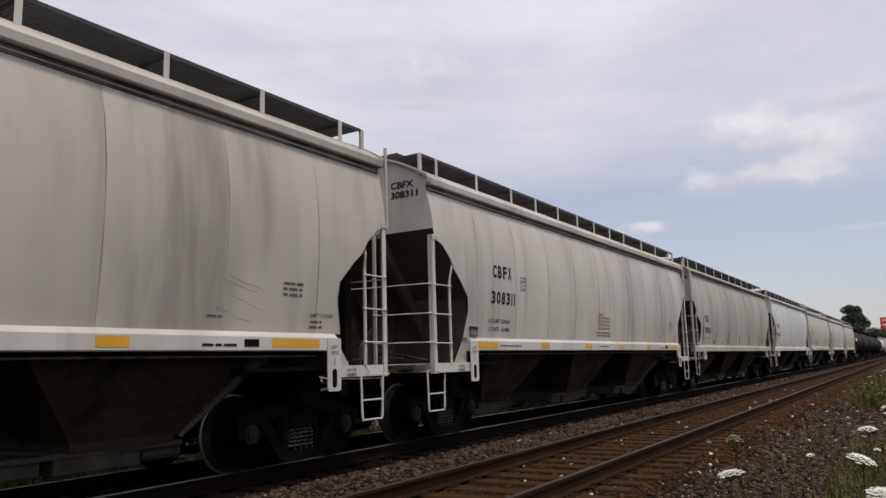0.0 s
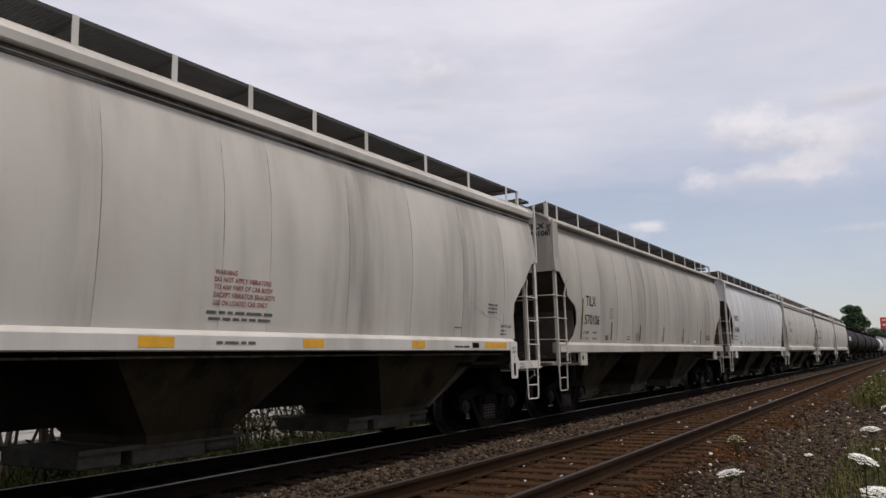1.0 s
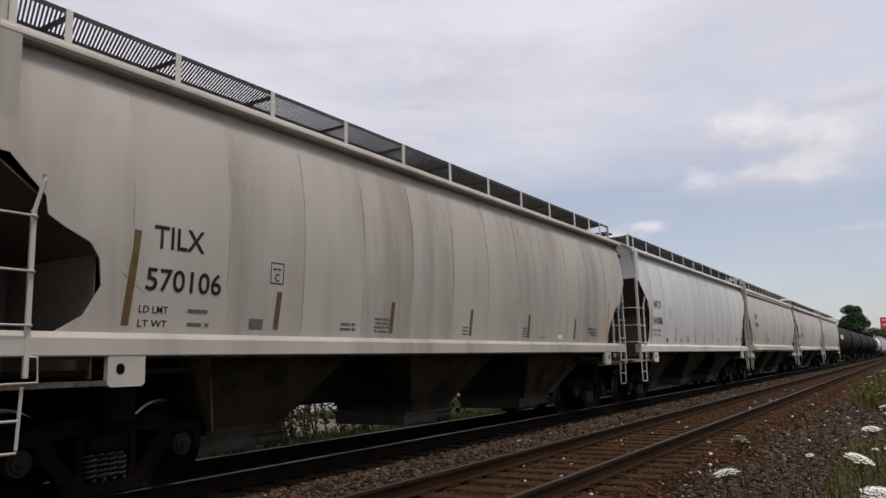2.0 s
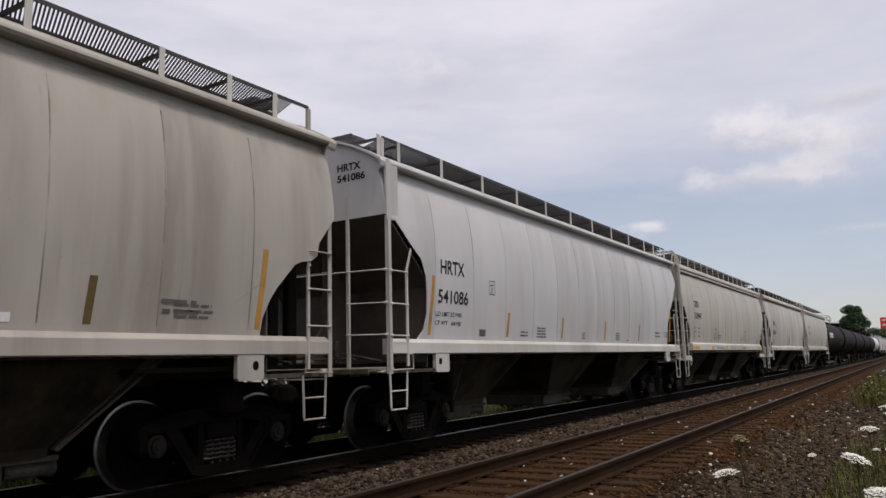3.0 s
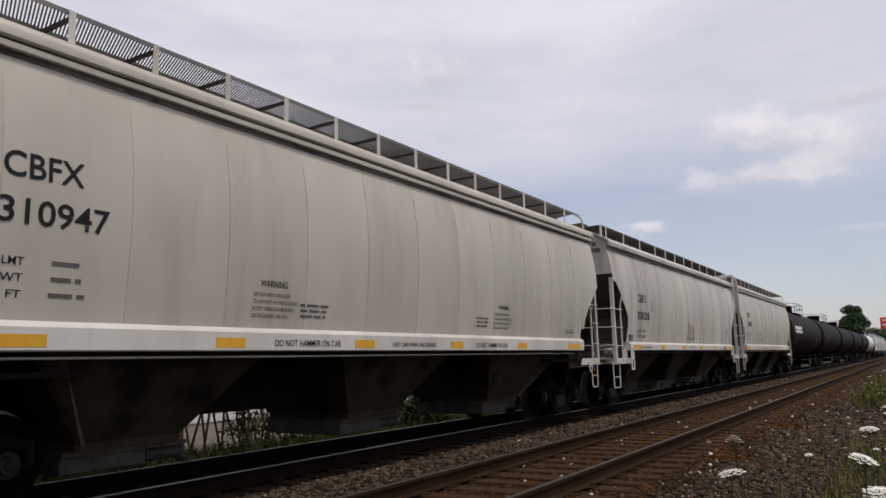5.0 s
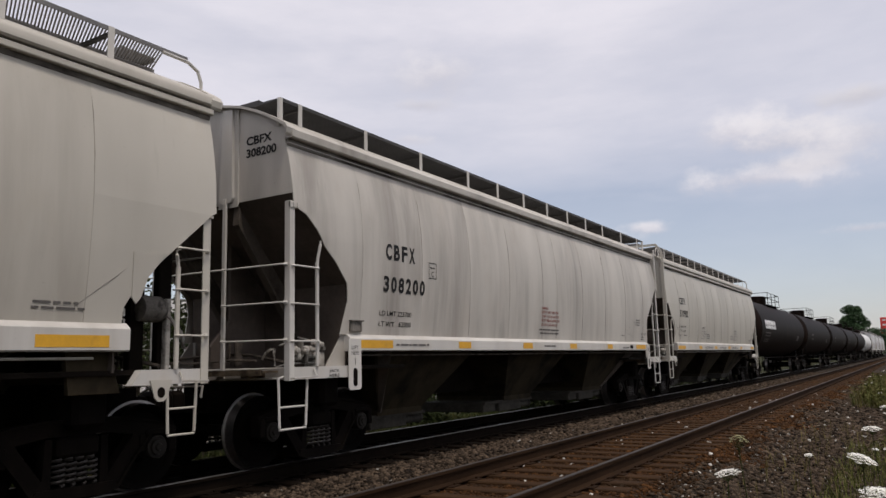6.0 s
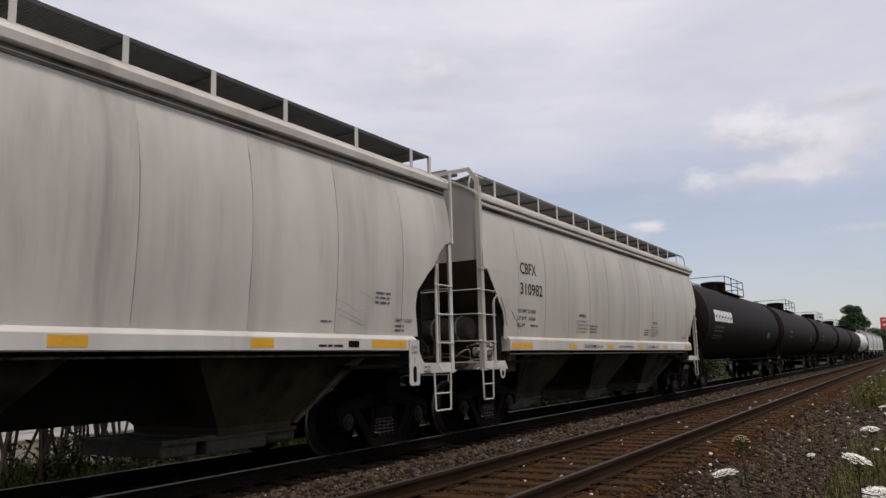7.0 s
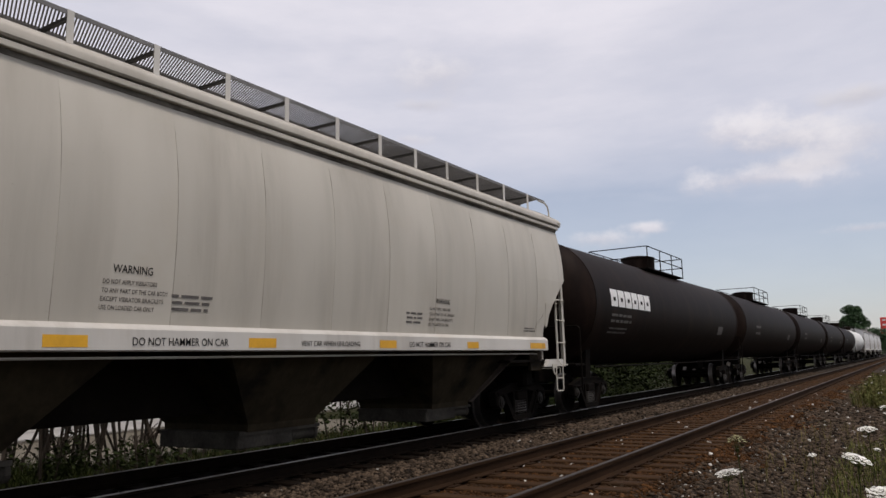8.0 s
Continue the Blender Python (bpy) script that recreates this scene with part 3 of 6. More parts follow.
def panel_mesh(y0, y1, L, cut, end, ztop, zlow=ZB):
    """One side sheet between two seams; end = -1 or 1 for a sheet with the cut-away corner."""
    def edge(z):
        return float(np.interp(z, [c[0] for c in cut], [c[1] for c in cut]))
    zs = sorted({*np.linspace(zlow, ztop, 15).tolist(), *[c[0] for c in cut if zlow < c[0] < ztop and end]})
    cols = 6 if end else 3
    bm = bmesh.new()
    front, back = [], []
    for z in zs:
        a, b = y0, y1
        if end < 0:
            a = -L + edge(z)
        if end > 0:
            b = L - edge(z)
        ys = [a + (b - a) * k / (cols - 1) for k in range(cols)]
        puff = [0.002 * math.sin(math.pi * k / (cols - 1)) for k in range(cols)]
        front.append([bm.verts.new((side_curve(z) + p, y, z)) for y, p in zip(ys, puff)])
        back.append([bm.verts.new((side_curve(z) - 0.014, y, z)) for y in ys])
    for g, flip in ((front, False), (back, True)):
        for r, q in zip(g, g[1:]):
            for k in range(cols - 1):
                f = (r[k], r[k + 1], q[k + 1], q[k])
                bm.faces.new(f[::-1] if flip else f)
    for r, q, s, t in zip(front, front[1:], back, back[1:]):
        bm.faces.new((r[0], q[0], t[0], s[0]))
        bm.faces.new((r[-1], s[-1], t[-1], q[-1]))
    for r, s in ((front[0], back[0]), (front[-1], back[-1])):
        for k in range(cols - 1):
            bm.faces.new((r[k], r[k + 1], s[k + 1], s[k]))
    return bm


ARCH = ((1.30, 4.43), (1.07, 4.545), (0.75, 4.665), (0.40, 4.745), (0.0, 4.79))


def roof_mesh(L, style):
    right = [(1.47, 4.156), (1.565, 4.156), (1.588, 4.176), (1.590, 4.24), (1.565, 4.29), (1.49, 4.325), *ARCH]
    if style == "round":
        right = [(1.46, 4.12), (1.575, 4.12), (1.592, 4.135), (1.600, 4.222), (1.536, 4.288), (1.50, 4.312), *ARCH]
    if style == "tall":
        right = [(1.40, 4.195), (1.565, 4.20), (1.592, 4.225), (1.592, 4.255), (1.57, 4.285), (1.49, 4.325), *ARCH]
    outline = right + [(-x, z) for x, z in right[-2::-1]]
    return extrude_y(bmesh.new(), outline, -L, L)


def grating_mesh(L, pitch, bar, depth, skew):
    """Cross bars and edge bars of one running board, and its share of the end walkways."""
    bm = bmesh.new()
    head = 0.25 if skew else 0.0
    y = -L + head
    while y < L - 0.25 - skew:
        if skew:
            v = [bm.verts.new((x, yy + (skew if x < 1 else 0), z)) for x in (0.80, 1.37) for yy in (y, y + bar) for z in (4.685 - depth, 4.685)]
            for q in ((0, 1, 3, 2), (4, 6, 7, 5), (0, 4, 5, 1), (2, 3, 7, 6), (0, 2, 6, 4), (1, 5, 7, 3)):
                bm.faces.new([v[i] for i in q])
        else:
            box(bm, 0.80, 1.37, y, y + bar, 4.685 - depth, 4.685)
        y += pitch
    for x in (0.785, 1.372):
        box(bm, x - 0.008, x + 0.008, -L + (0.22 if skew else 0.0), L - 0.22, 4.645, 4.69)
    x = -0.78
    while x < 0.78:
        box(bm, x, x + bar, L - 0.62, L - 0.22, 4.835 - depth, 4.835)
        x += pitch
    for yy in (L - 0.63, L - 0.22):
        box(bm, -0.785, 0.785, yy - 0.008, yy + 0.008, 4.785, 4.84)
    return bm


def bay_mesh(top, bottom):
    """A hopper below the sill: sloping sheets down to the outlet."""
    bm = bmesh.new()
    rings = []
    for hy, hx, z in ((top, 1.36, 1.52), (top - 0.02, 1.34, 1.40), (bottom, 0.80, 0.55), (bottom, 0.79, 0.46)):
        rings.append([bm.verts.new((x * hx, y * hy, z)) for x, y in ((1, -1), (1, 1), (-1, 1), (-1, -1))])
    for a, b in zip(rings, rings[1:]):
        for k in range(4):
            bm.faces.new((a[k], a[(k + 1) % 4], b[(k + 1) % 4], b[k]))
    bm.faces.new(rings[0])
    bm.faces.new(rings[-1][::-1])
    return bm


def gate_mesh(second):
    bm = boxed(-0.74, 0.74, -0.74, 0.24, 0.25, 0.47, bevel=0.015)
    if second:
        box(bm, -0.72, 0.72, -1.36, -0.86, 0.27, 0.46, 0.015)
    for s in (-1, 1):
        box(bm, s * 0.74 - 0.03, s * 0.74 + 0.03, -1.38 if second else -0.74, 0.75, 0.42, 0.47)
    lathe_y(bm, [(0.28, 0.085), (0.70, 0.085), (0.72, 0.10), (0.77, 0.10)], 14, (0.62, 0, 0.35))
    return bm


def angle_post(bm, x, y, z0, z1, w, sx, sy):
    """An upright steel angle with its corner at (x, y); its legs run inwards along x and along y."""
    box(bm, min(x, x - sx * w), max(x, x - sx * w), min(y, y - sy * 0.014), max(y, y - sy * 0.014), z0, z1)
    box(bm, min(x, x - sx * 0.014), max(x, x - sx * 0.014), min(y - sy * 0.016, y - sy * w), max(y - sy * 0.016, y - sy * w), z0, z1)
    return bm


def rung(ladder, p, q, mat, out):
    """A bent round rung from p to q, standing off by the vector out, with its bolt heads."""
    p, q, o = Vector(p), Vector(q), Vector(out)
    d = (q - p).normalized() * 0.03
    bm = tube(bmesh.new(), [p - d, p + o * 0.6, p + o + d, q + o - d, q + o * 0.6, q + d], 0.0115, 6)
    for c in (p, q):
        box(bm, c.x - 0.02, c.x + 0.02, c.y - 0.02, c.y + 0.02, c.z - 0.022, c.z + 0.022, 0.005)
    part("rung", bm, mat, ladder)


def stirrup(parent, p, q, x, top, mid, low, mat):
    """Sill step of flat bar below the corner: two legs from p to q along y, drawn together a little."""
    bm = bmesh.new()
    e = (q - p) * 0.05
    for n, (a, b) in enumerate((((p, top), (p + e, low + 0.02)), ((q, top), (q - e, low + 0.02)), ((p + e, low), (q - e, low)), ((p + e * 0.6, mid), (q - e * 0.6, mid)))):
        w = 0.016 if n < 2 else 0.013
        tube(bm, [(x, a[0], a[1]), (x, (a[0] + b[0]) / 2, (a[1] + b[1]) / 2), (x, b[0], b[1])], w, 6)
    part("stirrup_step", bm, mat, parent, "worn steel sill step")


def grab_iron(parent, pts, mat):
    part("grab_iron", tube(bmesh.new(), pts, 0.011, 6), mat, parent)


# corner of the ladder from the car's end (front, rear), inner stile from the corner, rung heights, end sill, inner stile of the end ladder
END_FIT = {
    "round": ((0.06, 0.01), 0.50, (1.56, 2.015, 2.48), (1.10, 1.25), 0.47),
    "straight": ((0.04, -0.05), 0.41, (1.60, 2.07, 2.50), (1.115, 1.262), 0.69),
    "tall": ((-0.02, -0.04), 0.445, (1.66, 2.12, 2.60), (1.125, 1.215), 0.86),
}


def corner_ladders(car, style, L, s, q, mat):
    """Side and end ladders that meet in one angle post at a corner, with the sill step under them. s: end, q: side."""
    (front, rear), inner, rungs, (z0, z1), xe = END_FIT[style]
    E = L + (front if s < 0 else rear)
    y, x = s * E, q * 1.615
    top = 3.29 if style == "round" else {"straight": (4.40, 2.93), "tall": (4.27, 3.12)}[style][s > 0]
    w = 0.085 if style == "round" else 0.095 if style == "straight" else 0.065
    bm = angle_post(bmesh.new(), x, y, z0 - 0.01, top, w, q, s)
    if style == "round":
        box(bm, x - 0.03, x + 0.012, min(y, y - s * 0.16), max(y, y - s * 0.16), 3.20, 3.285, 0.006)
        for a in (0.05, 0.12):
            for z in (3.225, 3.26):
                lathe_x(bm, [(0.0, 0.012), (0.018, 0.012)], 6, (x + q * 0.01, y - s * a, z))
    if style == "straight":
        box(bm, x - 0.05, x + 0.02, min(y + s * 0.02, y - s * 0.13), max(y + s * 0.02, y - s * 0.13), 2.87, 2.90, 0.004)
    ladder = part("corner_ladder", bm, mat, car, "pale grey steel corner ladder")
    if style == "round" and s > 0:
        part("long_stile", boxed(x - 0.02, x + 0.02, y + 0.004, y + 0.044, 3.20, 4.42, bevel=0.005), mat, ladder)
    # inner stile of the side, bent onto the cut-away sheet
    yi = s * (E - inner)
    if style == "tall" and s > 0:
        rungs = [z + 0.09 for z in rungs]
    knee, tip, reach = (2.50, 2.56, 0.01) if style == "tall" and s > 0 else {"round": (2.56, 2.84, 0.02), "straight": (2.30, 2.47, 0.05), "tall": (2.66, 2.98, 0.06)}[style]
    bm = boxed(x - 0.02, x + 0.012, yi - 0.022, yi + 0.022, z1, knee, bevel=0.004)
    tube(bm, [(x, yi, knee - 0.02), (x + q * 0.005, yi - s * reach * 0.3, knee + 0.06), (x + q * 0.035, yi - s * reach, tip - 0.05), (x + q * 0.035, yi - s * reach, tip)], 0.02, 6)
    part("stile", bm, mat, ladder)
    for z in rungs:
        rung(ladder, (x, y - s * 0.05, z), (x, yi, z), mat, (q * 0.045, 0, 0))
    near, far = {"round": ((-0.12, 0.38), (0.10, 0.59)), "straight": ((-0.05, 0.33), (0.14, 0.50)), "tall": ((0.0, 0.43), (0.11, 0.53))}[style][s > 0]
    low = 0.52 if style == "round" else 0.61
    stirrup(ladder, s * (E - near), s * (E - far), q * (1.55 if style == "round" and s < 0 else 1.60), z0 + 0.02, low + 0.26, low, mat)
    if style == "tall":
        grab_iron(ladder, [(x, yi, 1.40), (x + q * 0.03, yi - s * 0.08, 1.39), (x + q * 0.03, yi - s * 0.09, 1.18), (x + q * 0.03, y - s * 0.03, 1.17), (x, y - s * 0.03, 1.17)], mat)
    else:
        grab_iron(ladder, [(x - q * 0.01, yi + s * 0.06, z1 - 0.03), (x + q * 0.05, yi + s * 0.05, z0 + 0.03), (x + q * 0.05, y - s * 0.04, z0 + 0.02), (x, y - s * 0.03, z0 + 0.02)], mat)
    if s < 0 and q > 0:
        # the end ladder shares the corner post
        ye = y - 0.02
        part("stile", boxed(xe - 0.03, xe + 0.03, ye - 0.006, ye + 0.03, z0, 4.44 if style == "straight" else 3.78 if style == "tall" else 3.46, bevel=0.005), mat, ladder)
        for z in rungs:
            rung(ladder, (x - 0.05, ye, z + 0.015), (xe, ye, z + 0.03), mat, (0, -0.045, 0))
        grab_iron(ladder, [(x - 0.10, ye + 0.02, z0 + 0.04), (x - 0.11, ye - 0.05, z0 + 0.02), (xe - 0.05, ye - 0.05, z0 + 0.02), (xe - 0.06, ye + 0.02, z0 + 0.05)], mat)
        part("end_handrail", tube(bmesh.new(), [(xe, ye - 0.03, rungs[2] + 0.03), (xe - 0.06, ye - 0.045, rungs[2] + 0.03), (-1.45, ye - 0.045, rungs[2] + 0.05), (-1.5, ye, rungs[2] + 0.05)], 0.0115, 6), mat, ladder)
    elif s > 0 and q > 0:
        part("end_handrail", tube(bmesh.new(), [(x - 0.06, y + 0.01, 2.46), (x - 0.12, y + 0.06, 2.47), (-1.45, y + 0.06, 2.49), (-1.5, y, 2.49)], 0.0115, 6), mat, ladder)
    return ladder


def hopper(label, L, S, cuts, paint, style, trucks, sill_dz=0.0, group="covered hoppers of the train", posts=None, valves=False):
    car = empty("hopper_car", label, "hopper car", group)
    P, SILL = PAINT[paint], PAINT["worn" if paint == "worn" else "sill"]
    key = (L, S, paint, style)
    # side sheets, between seams
    ys = [-L, *SEAMS[style], L]
    ztop = 4.06 if style == "tall" else ZT
    seams = len(ys) - 1
    for s in (1, -1):
        for k in range(seams):
            e = -1 if k == 0 else 1 if k == seams - 1 else 0
            a, b = ys[k] + (0 if e < 0 else 0.0004), ys[k + 1] - (0 if e > 0 else 0.0004)
            cut = cuts[0] if e * s < 0 else cuts[1]
            kk = (key, "panel", (k, cut) if e else round(b - a, 3))
            m = pose(0, 0 if e else (ys[k] + ys[k + 1]) / 2 * s, 0, 0, 0, 0 if s > 0 else 180)
            if not e:
                h = (b - a) / 2
                shared(kk, lambda: panel_mesh(-h, h, L, cut, 0, ztop, ZB + sill_dz), P, "side_sheet", car, smooth=True, m=m)
            else:
                shared(kk, lambda: panel_mesh(a, b, L, cut, e, ztop, ZB + sill_dz), P, "side_sheet", car, smooth=True, m=m)
            if s > 0 and k:
                bm = bmesh.new()
                w = {"round": 0.011, "tall": 0.020, "straight": 0.008}[style] / 2
                zs = [1.69, 2.1, 2.5, 2.9, 3.3, 3.7, 3.95 if style == "tall" else 4.08]
                rows = [[bm.verts.new((side_curve(z) + d, ys[k] + q, z)) for d, q in ((-0.004, -w), (0.0045, -w * 0.6), (0.0045, w * 0.6), (-0.004, w))] for z in zs]
                for r, q in zip(rows, rows[1:]):
                    for i in range(3):
                        bm.faces.new((r[i], r[i + 1], q[i + 1], q[i]))
                part("weld_seam", bm, SEAMS_OF[paint], car)
    # inner wall behind the seams
    bm = bmesh.new()
    for s in (1, -1):
        extrude_y(bm, [(s * (side_curve(z) - 0.03), z) for z in (1.70, 2.1, 2.5, 2.9, 3.3, 3.7, 4.14)] + [(s * (side_curve(z) - 0.05), z) for z in (4.14, 3.7, 3.3, 2.9, 2.5, 2.1, 1.70)], -L + 1.2, L - 1.2)
    part("inner_wall", bm, P, car)
    # roof, eave, hatches
    shared((key, "roof"), lambda: roof_mesh(L, style), P, "roof", car, smooth=True)
    lip = [(1.585, 4.16), (1.60, 4.23), (1.56, 4.29), (1.49, 4.335), *[(x, z + 0.012) for x, z in ARCH]]
    lip = lip + [(-x, z) for x, z in lip[-2::-1]]
    for s in (1, -1):
        shared((key, "lip"), lambda: extrude_y(bmesh.new(), lip + [(x * 0.985, z - 0.03) for x, z in lip[::-1]], L - 0.05, L + 0.10), P, "roof_lip", car, "bent lip of the roof over the end sheet", m=pose(0, 0, 0, 0, 0, 0 if s > 0 else 180))
    for s in (1, -1) if style == "straight" else ():
        shared((key, "eave"), lambda: extrude_y(bmesh.new(), [(1.47, 4.066), (1.560, 4.066), (1.568, 4.076), (1.568, 4.124), (1.560, 4.132), (1.47, 4.132)], -L, L), P, "eave_angle", car, m=pose(0, 0, 0, 0, 0, 0 if s > 0 else 180))
        shared((key, "shade_strip"), lambda: extrude_y(extrude_y(bmesh.new(), [(1.44, 4.134), (1.535, 4.134), (1.535, 4.154), (1.44, 4.154)], -L + 0.01, L - 0.01), [(1.44, 4.015), (1.508, 4.015), (1.524, 4.064), (1.44, 4.064)], -L + 0.01, L - 0.01), EAVESHADE, "eave_gasket", car, "dark eave joint with shade in its colour", m=pose(0, 0, 0, 0, 0, 0 if s > 0 else 180))
    if style == "tall":
        for s in (1, -1):
            shared((key, "chord"), lambda: boxed(1.36, 1.435, -L + 0.01, L - 0.03, 3.98, 4.194), P, "top_chord", car, "recessed beam under the eave", m=pose(0, 0, 0, 0, 0, 0 if s > 0 else 180))
    if style == "round":
        for s in (1, -1):
            # added strip that paints the shade line under the eave
            shared((key, "round_shade"), lambda: extrude_y(bmesh.new(), [(1.44, 4.032), (1.512, 4.032), (1.516, 4.118), (1.44, 4.118)], -L + 0.01, L - 0.01), EAVESHADE, "eave_gasket", car, "dark strip for the shade under the eave", m=pose(0, 0, 0, 0, 0, 0 if s > 0 else 180))
            shared((key, "bead"), lambda: boxed(1.50, 1.523, -L + 0.01, L - 0.01, 4.062, 4.072), P, "eave_bead", car, m=pose(0, 0, 0, 0, 0, 0 if s > 0 else 180))
    n = 5
    for k in range(n):
        h = (L - 0.9) / n
        shared((key, "hatch"), lambda: boxed(-0.34, 0.34, -h + 0.03, h - 0.03, 4.74, 4.89, bevel=0.03), P, "hatch_cover", car, m=pose(0, (2 * k + 1 - n) * h, 0))
    # ends: upright sheet above, slope sheet below
    z1 = {"round": 3.40, "tall": 3.44 if paint == "white" else 3.14, "straight": 3.06}[style]
    for s in (1, -1):
        turn = pose(0, 0, 0, 0, 0, 0 if s > 0 else 180)
        half = [(side_curve(z) - 0.006, z) for z in (z1, 3.6, 3.8, 4.0, 4.10)] + [(1.52, 4.19), (1.555, 4.24), (1.47, 4.31), *[(x, z - 0.018) for x, z in ARCH[:-1]]]
        arch = half + [(0, 4.772)] + [(-x, z) for x, z in half[::-1]]
        shared((key, "end"), lambda: extrude_y(bmesh.new(), arch, L - 0.02, L + 0.004), P, "end_sheet", car, m=turn)

        def slope():
            b = bmesh.new()
            v = [[b.verts.new((x, y, z)) for x in (-w, w)] for y, z, w in ((L - 0.005, z1, side_curve(z1) - 0.016), (5.55 + (L - 5.55) * 0.45, 1.38 + (z1 - 1.38) * 0.45, 1.612), (5.55, 1.38, 1.515), (4.89, 0.50, 0.80), (4.85, 0.53, 0.80), (5.51, 1.42, 1.48), (5.51 + (L - 5.55) * 0.45, 1.42 + (z1 - 1.38) * 0.45, 1.60), (L - 0.05, z1 + 0.02, 1.57))]
            for i in range(8):
                r, q = v[i], v[(i + 1) % 8]
                b.faces.new((r[0], r[1], q[1], q[0]))
            b.faces.new([q[0] for q in v])
            b.faces.new([q[1] for q in v][::-1])
            return b
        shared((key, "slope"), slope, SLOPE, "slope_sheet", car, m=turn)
        # low end platform
        (front, rear), _, _, (ze, zf), _ = END_FIT[style]
        E = L + (front if s < 0 else rear)
        shared((key, "end_sill", s), lambda: boxed(-1.58, 1.58, E - 0.14, E - 0.015, ze, zf, bevel=0.012), PAINT["worn"], "end_sill", car, "scuffed end sill", m=turn)
        shared((key, "crossover", s), lambda: box(box(boxed(-1.45, 0.40, E + 0.02, E + 0.30, zf - 0.06, zf - 0.035), -1.45, 0.40, E + 0.28, E + 0.31, zf - 0.09, zf - 0.02), -1.2, -1.1, E - 0.05, E + 0.29, zf - 0.12, zf - 0.062), TREADBOARD, "crossover_board", car, "rusty crossover board", m=turn)
        shared((key, "lever", s), lambda: tube(bmesh.new(), [(1.45, E + 0.05, ze - 0.16), (1.45, E + 0.07, ze - 0.04), (0.55, E + 0.09, ze - 0.05), (0.20, E + 0.22, ze - 0.13)], 0.014, 6), PAINT["worn"], "uncoupling_lever", car, m=turn)
        for q in (1, -1):
            inward = S - 0.02 if style == "round" else E - 0.90 if style == "straight" else E - 1.26
            depth = zf - ze if style != "tall" else 0.05
            shared((key, "low_sill", s, q), lambda: extrude_x(bmesh.new(), [(inward + (0.10 if style == "straight" else 0), ze + depth), (inward, ze), (E - 0.02, ze), (E - 0.02, ze + depth)], q * 1.50, q * 1.60), SILL if style != "tall" else DUSTY, "side_end_sill", car, m=turn)
            for u in (0.54, 0.20) if s > 0 else ():
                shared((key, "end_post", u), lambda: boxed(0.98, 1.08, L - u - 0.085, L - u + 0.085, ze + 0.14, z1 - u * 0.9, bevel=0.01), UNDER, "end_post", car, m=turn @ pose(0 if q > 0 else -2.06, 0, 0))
            if style == "round":
                shared((key, "corner_web", q), lambda: extrude_x(bmesh.new(), [(S - 0.02, 1.66), (S - 0.02, zf), (S + 0.36, zf), (S + 0.04, 1.66)], q * 1.49, q * 1.515), PAINT["worn"], "corner_web", car, "pale web at the sill's end", m=turn)
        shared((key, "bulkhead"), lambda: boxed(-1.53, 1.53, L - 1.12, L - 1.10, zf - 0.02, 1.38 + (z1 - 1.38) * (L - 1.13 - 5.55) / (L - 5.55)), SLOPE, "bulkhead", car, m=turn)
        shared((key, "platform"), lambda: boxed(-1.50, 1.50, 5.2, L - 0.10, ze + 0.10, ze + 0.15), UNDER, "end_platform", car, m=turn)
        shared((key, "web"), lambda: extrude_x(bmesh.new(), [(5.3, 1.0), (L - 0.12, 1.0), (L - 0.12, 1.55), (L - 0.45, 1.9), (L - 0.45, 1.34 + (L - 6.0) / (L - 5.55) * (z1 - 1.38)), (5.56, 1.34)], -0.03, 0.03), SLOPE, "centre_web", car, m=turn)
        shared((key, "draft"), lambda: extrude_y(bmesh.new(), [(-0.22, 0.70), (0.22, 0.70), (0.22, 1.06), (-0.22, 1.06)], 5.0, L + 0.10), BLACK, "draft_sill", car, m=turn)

        def coupler():
            b = boxed(-0.08, 0.08, L + 0.10, L + 0.42, 0.78, 0.95, bevel=0.02)
            box(b, -0.17, 0.15, L + 0.36, L + 0.60, 0.72, 1.00, 0.05)
            box(b, 0.06, 0.20, L + 0.50, L + 0.66, 0.74, 0.98, 0.04)
            return b
        shared((key, "coupler"), coupler, BLACK, "coupler", car, m=turn)
        shared((key, "hose"), lambda: tube(bmesh.new(), [(0.45, L - 0.05, 0.84), (0.47, L + 0.18, 0.80), (0.44, L + 0.32, 0.60), (0.34, L + 0.48, 0.48), (0.24, L + 0.62, 0.50)], 0.026, 8), BLACK, "air_hose", car, smooth=True, m=turn)
        # ladders at both corners of the end
        for q in (1, -1):
            corner_ladders(car, style, L, s, q, SILL if style != "straight" else P)
        if style == "straight" and s < 0:
            # bar over the end walkway, from corner to corner
            part("end_walk_rail", extrude_y(bmesh.new(), [(1.615, 4.38), (1.615, 4.50), (1.43, 4.76), (-1.43, 4.76), (-1.615, 4.50), (-1.615, 4.38), (-1.53, 4.38), (-1.53, 4.47), (-1.39, 4.69), (1.39, 4.69), (1.53, 4.47), (1.53, 4.38)], s * (E - 0.03), s * (E - 0.005)), P, car, "pale bar over the end walkway")
        if style == "round":
            # broad stiffener up the end sheet, webs under the slope sheet
            shared((key, "rib"), lambda: extrude_x(extrude_y(bmesh.new(), [(-0.36, 3.46), (-0.40, 3.40), (-0.56, 3.40), (-0.60, 3.46), (-0.585, 4.66), (-0.405, 4.68)], L + 0.03, L + 0.075), [(L + 0.006, 3.38), (L + 0.03, 3.34), (L + 0.03, 4.66), (L + 0.006, 4.68)], -0.66, -0.30), SILL, "end_stiffener", car, "broad pale stiffener on the end sheet", m=turn)
